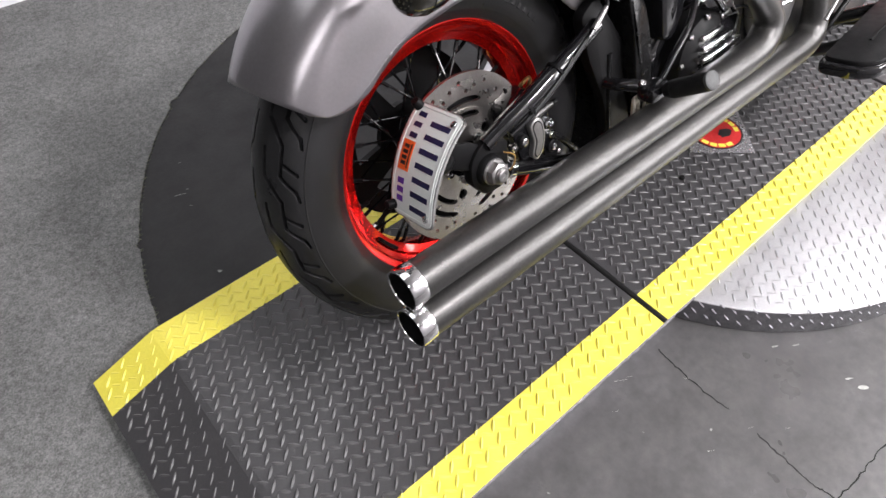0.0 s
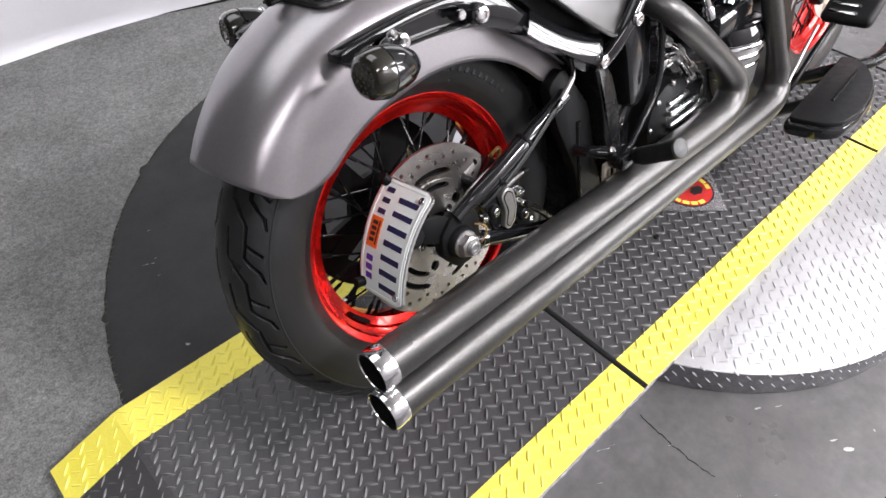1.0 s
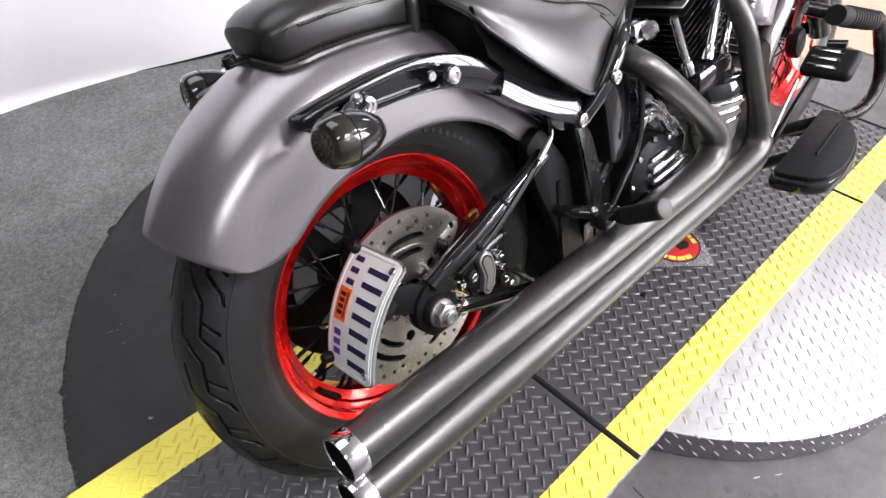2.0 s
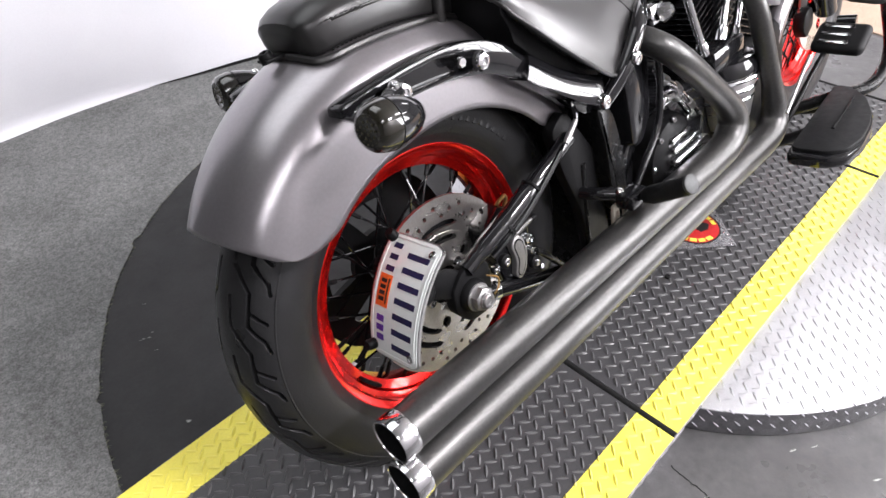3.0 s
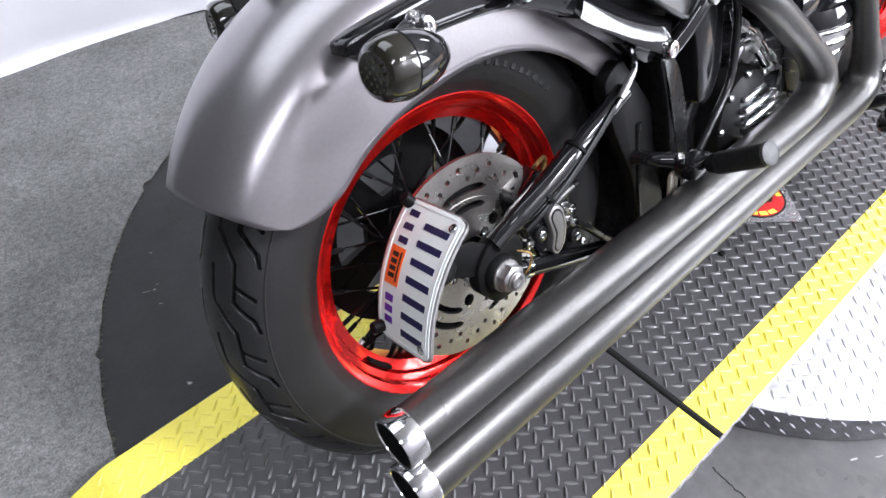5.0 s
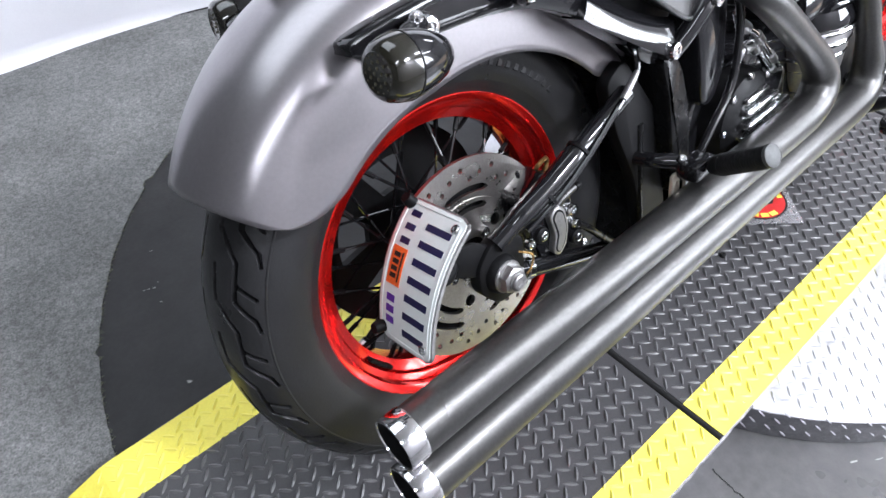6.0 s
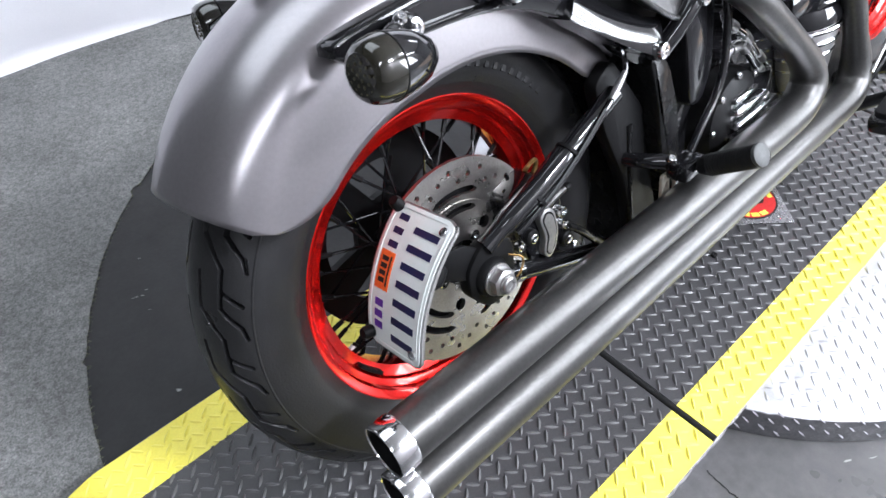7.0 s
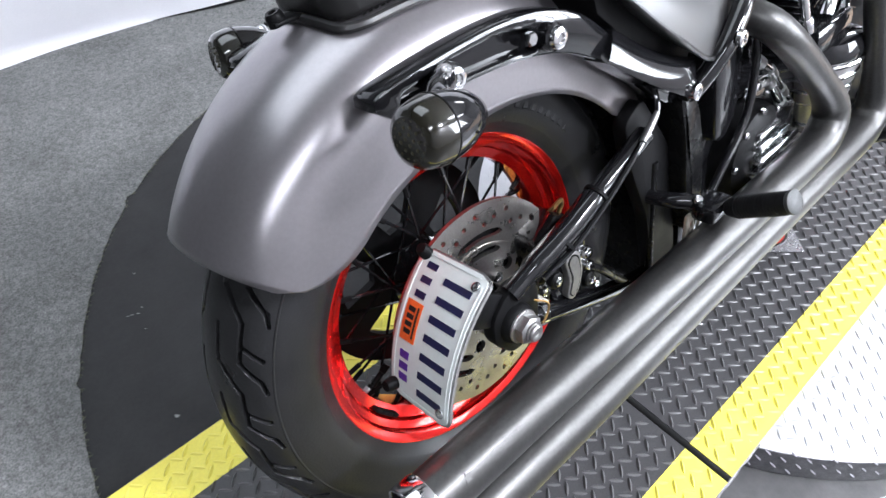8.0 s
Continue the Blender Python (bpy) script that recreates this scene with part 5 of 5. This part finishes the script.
for k in range(6):
    w = 0.030 - 0.0225 * k
    ru = 0.0745 - 0.0052 * k
    part("cover_fin", loft([[(0.795 + (ru + d) * math.cos(a), -0.13 + (ru - 0.012 + d) * math.sin(a), w + h) for a in (2 * math.pi * j / 40 for j in range(40))] for d, h in ((-0.004, -0.0042), (0.0, -0.0034), (0.0012, 0.0), (0.0, 0.0034), (-0.004, 0.0042))]), CHROME, eng, "silver-edged cover fin")
for uu, tilt in ((0.86, -22.5), (0.90, 22.5)):
    cyl = part("cylinder", lathe([(0.0, 0.0), (0.062, 0.0), (0.062, 0.17), (0.0, 0.17)], 40, (uu - 0.02 * math.copysign(1, -tilt), 0.0, 0.06), (math.sin(radians(tilt)), 0, math.cos(radians(tilt)))), MATTE, bike, "finned black engine cylinder")
    ax = Vector((math.sin(radians(tilt)), 0, math.cos(radians(tilt))))
    c0 = Vector((uu, 0.0, 0.06))
    for k in range(12):
        fm = Matrix.Translation(c0 + ax * (0.02 + 0.0135 * k)) @ pose(0, 0, 0, 0, tilt, 0)
        part("cooling_fin", box(0.165, 0.215, 0.0034, (0, 0, 0), 0.0012, 1, m=fm), GLOSS, cyl)
    for k in range(5):
        fm = Matrix.Translation(c0 + ax * (0.20 + 0.017 * k)) @ pose(0, 0, 0, 0, tilt, 0)
        part("head_fin", box(0.19, 0.24, 0.0045, (0, 0, 0), 0.0018, 1, m=fm), CASTGREY if k % 2 else MATTE, cyl, "silver-edged head fin")
    fm = Matrix.Translation(c0 + ax * 0.31) @ pose(0, 0, 0, 0, tilt, 0)
    part("rocker_box", box(0.19, 0.22, 0.07, (0, 0, 0), 0.02, 3, m=fm), GLOSS, cyl, "gloss black rocker box")
for p, q in (((0.607, -0.148, 0.232), (0.661, -0.15, 0.118)), ((0.768, -0.148, 0.222), (0.728, -0.15, 0.122)), ((0.828, -0.148, 0.205), (0.783, -0.15, 0.104))):
    rod = part("pushrod_tube", tube([Vector(q), Vector(p)], 0.0072, 16), CHROME, bike, "chrome pushrod tube")
    d = (Vector(p) - Vector(q)).normalized()
    part("rod_collar", lathe([(0.0, 0.0), (0.0105, 0.0), (0.0105, 0.022), (0.0080, 0.026), (0.0, 0.026)], 18, Vector(q), d), CHROME, rod)
part("lifter_block", box(0.13, 0.06, 0.05, (0.735, -0.138, 0.092), 0.012), GLOSS, bike, "gloss black lifter block")
part("air_cleaner", lathe([(0.0, 0.05), (0.05, 0.048), (0.075, 0.036), (0.085, 0.015), (0.085, 0.0)], 40, (0.84, -0.15, 0.29), (0, -1, 0)), GLOSS, bike, "gloss black round air cleaner")

# rider controls at the right: floorboard, brake pedal, guard
bo = [(0.745, -0.270), (1.098, -0.240), (1.104, -0.262), (1.075, -0.302), (1.03, -0.332), (0.965, -0.360), (0.90, -0.376), (0.83, -0.383), (0.77, -0.374), (0.744, -0.345)]
bo = rounded(bo, 0.02, 4)
def board_slab(scale, z0, z1, bev):
    cx, cy = 0.94, -0.31
    return slab([(cx + (a - cx) * scale, cy + (b - cy) * scale) for a, b in bo], z0, z1, axis="z", bevel=bev)
board = part("floorboard", board_slab(1.0, -0.132, -0.108, 0.006), GLOSS, bike, "black half-moon rider floorboard with rubber pad")
part("rubber_pad", board_slab(0.92, -0.109, -0.100, 0.003), GRIPRUB, board, "black rubber floorboard pad")
part("pad_groove", tube(spline([(0.86, -0.318, -0.0995), (0.94, -0.311, -0.0995), (1.02, -0.304, -0.0995)], 4), 0.003, 6), MATTE, board)
part("board_arm", tube(spline([(0.80, -0.12, -0.15), (0.88, -0.2, -0.155), (0.95, -0.25, -0.152)], 4), 0.012, 12), MATTE, board)
part("board_arm", tube(spline([(1.05, -0.10, -0.15), (1.07, -0.18, -0.158), (1.09, -0.24, -0.152)], 4), 0.012, 12), MATTE, board)
pm = Matrix.Translation((1.045, -0.262, 0.022)) @ pose(0, 0, 0, 4, -36, -4) @ Matrix.Scale(0.8, 4)
pedal = part("brake_pedal", box(0.090, 0.130, 0.036, (0, 0, -0.006), 0.017, 4, m=pm), GRIPRUB, bike, "black rubber brake pedal pad with chrome bars")
for k in range(3):
    part("chrome_bar", box(0.011, 0.074, 0.007, (-0.024 + 0.024 * k, 0.010, 0.0135), 0.003, m=pm), CHROME, pedal, "chrome pedal bar")
part("pedal_stop", tube([(1.080, -0.242, 0.046), (1.084, -0.278, 0.046)], 0.012, 12), GLOSS, pedal)
part("pedal_arm", tube(spline([(1.07, -0.25, 0.025), (1.0, -0.235, -0.02), (0.90, -0.22, -0.10), (0.87, -0.2, -0.14)], 5), 0.006, 10), SATINBLACK, pedal)
part("shift_rod", tube([(0.80, -0.25, -0.048), (0.86, -0.25, 0.0), (0.907, -0.25, 0.031)], 0.0034, 10), CASTGREY, bike, "thin steel linkage rod")
part("engine_guard", tube(spline([(1.0, -0.12, -0.16), (1.06, -0.25, -0.12), (1.13, -0.30, -0.119), (1.20, -0.31, -0.105), (1.235, -0.31, -0.06), (1.225, -0.30, 0.02), (1.18, -0.30, 0.075), (1.12, -0.29, 0.09), (1.05, -0.2, 0.13)], 6), 0.0145, 14), SATINBLACK, bike, "satin black engine guard tube")
hp = part("highway_peg", tube([(1.15, -0.30, 0.078), (1.10, -0.298, 0.095), (0.935, -0.294, 0.150)], 0.019, 18), GRIPRUB, bike, "ribbed black rubber highway peg")
for k in range(10):
    q = Vector((1.13, -0.2985, 0.086)).lerp(Vector((0.99, -0.2955, 0.132)), k / 9)
    part("peg_rib", lathe([(0.0190, -0.003), (0.0208, -0.0015), (0.0208, 0.0015), (0.019, 0.003)], 20, q, (-0.95, 0, 0.31)), GRIPRUB, hp)

# front wheel, forks and fender
front = make_wheel("front_wheel", bike, "red painted front wheel rim with black wire spokes")
front.matrix_basis = pose(1.385, -0.02, -0.008, 0, 0, 0.5)
part("front_rotor", slab(ring_pts(0, 0, 0.112, 60), -0.076, -0.071, [ring_pts(0, 0, 0.075, 40)]), STEEL, front, "steel front brake rotor")
part("front_rotor_carrier", slab(ring_pts(0, 0, 0.078, 40), -0.080, -0.070, [ring_pts(0.055 * math.cos(k * 1.2566), 0.055 * math.sin(k * 1.2566), 0.014, 12) for k in range(5)]), CHROME, front, "chrome rotor carrier")
part("front_caliper", slab(rounded([(-0.118, 0.012), (-0.080, 0.022), (-0.058, -0.005), (-0.062, -0.035), (-0.100, -0.055), (-0.125, -0.025)], 0.012), -0.094, -0.064, bevel=0.006), MATTE, front, "matte black front brake caliper")
part("frame_downtube", tube(spline([(1.27, -0.095, 0.20), (1.19, -0.10, 0.105), (1.125, -0.10, 0.045), (1.05, -0.09, -0.08), (0.98, -0.08, -0.18)], 5), 0.024, 18), SATIN, bike, "satin grey frame downtube")
for sgn in (-1, 1):
    fk = part("fork_leg", tube([(1.375, sgn * 0.105 - 0.02, -0.02), (1.26, sgn * 0.105 - 0.02, 0.25), (1.17, sgn * 0.105 - 0.02, 0.46)], [0.026, 0.026, 0.024], 20), GLOSS, bike, "gloss black fork leg")
ff = []
bm = bmesh.new()
for i in range(31):
    th = radians(50 + 115 * i / 30)
    row = []
    for k in range(13):
        a = math.pi * k / 12
        row.append(bm.verts.new((1.385 + (0.275 + 0.07 * math.sin(a) ** 0.6) * math.cos(th), -0.02 - 0.088 * math.copysign(abs(math.cos(a)) ** 0.7, math.cos(a)), (0.275 + 0.07 * math.sin(a) ** 0.6) * math.sin(th))))
    ff.append(row)
for p, q in zip(ff, ff[1:]):
    for k in range(12):
        bm.faces.new((p[k], p[k + 1], q[k + 1], q[k]))
ffo = part("front_fender", bm, SATIN, bike, "satin grey front fender")
sol = ffo.modifiers.new("thickness", "SOLIDIFY")
sol.thickness = 0.0025
part("kickstand", tube(spline([(0.95, 0.10, -0.2), (0.90, 0.22, -0.262), (0.86, 0.30, -0.212 - 0.125)], 4), 0.011, 12), GLOSS, bike, "black kickstand")
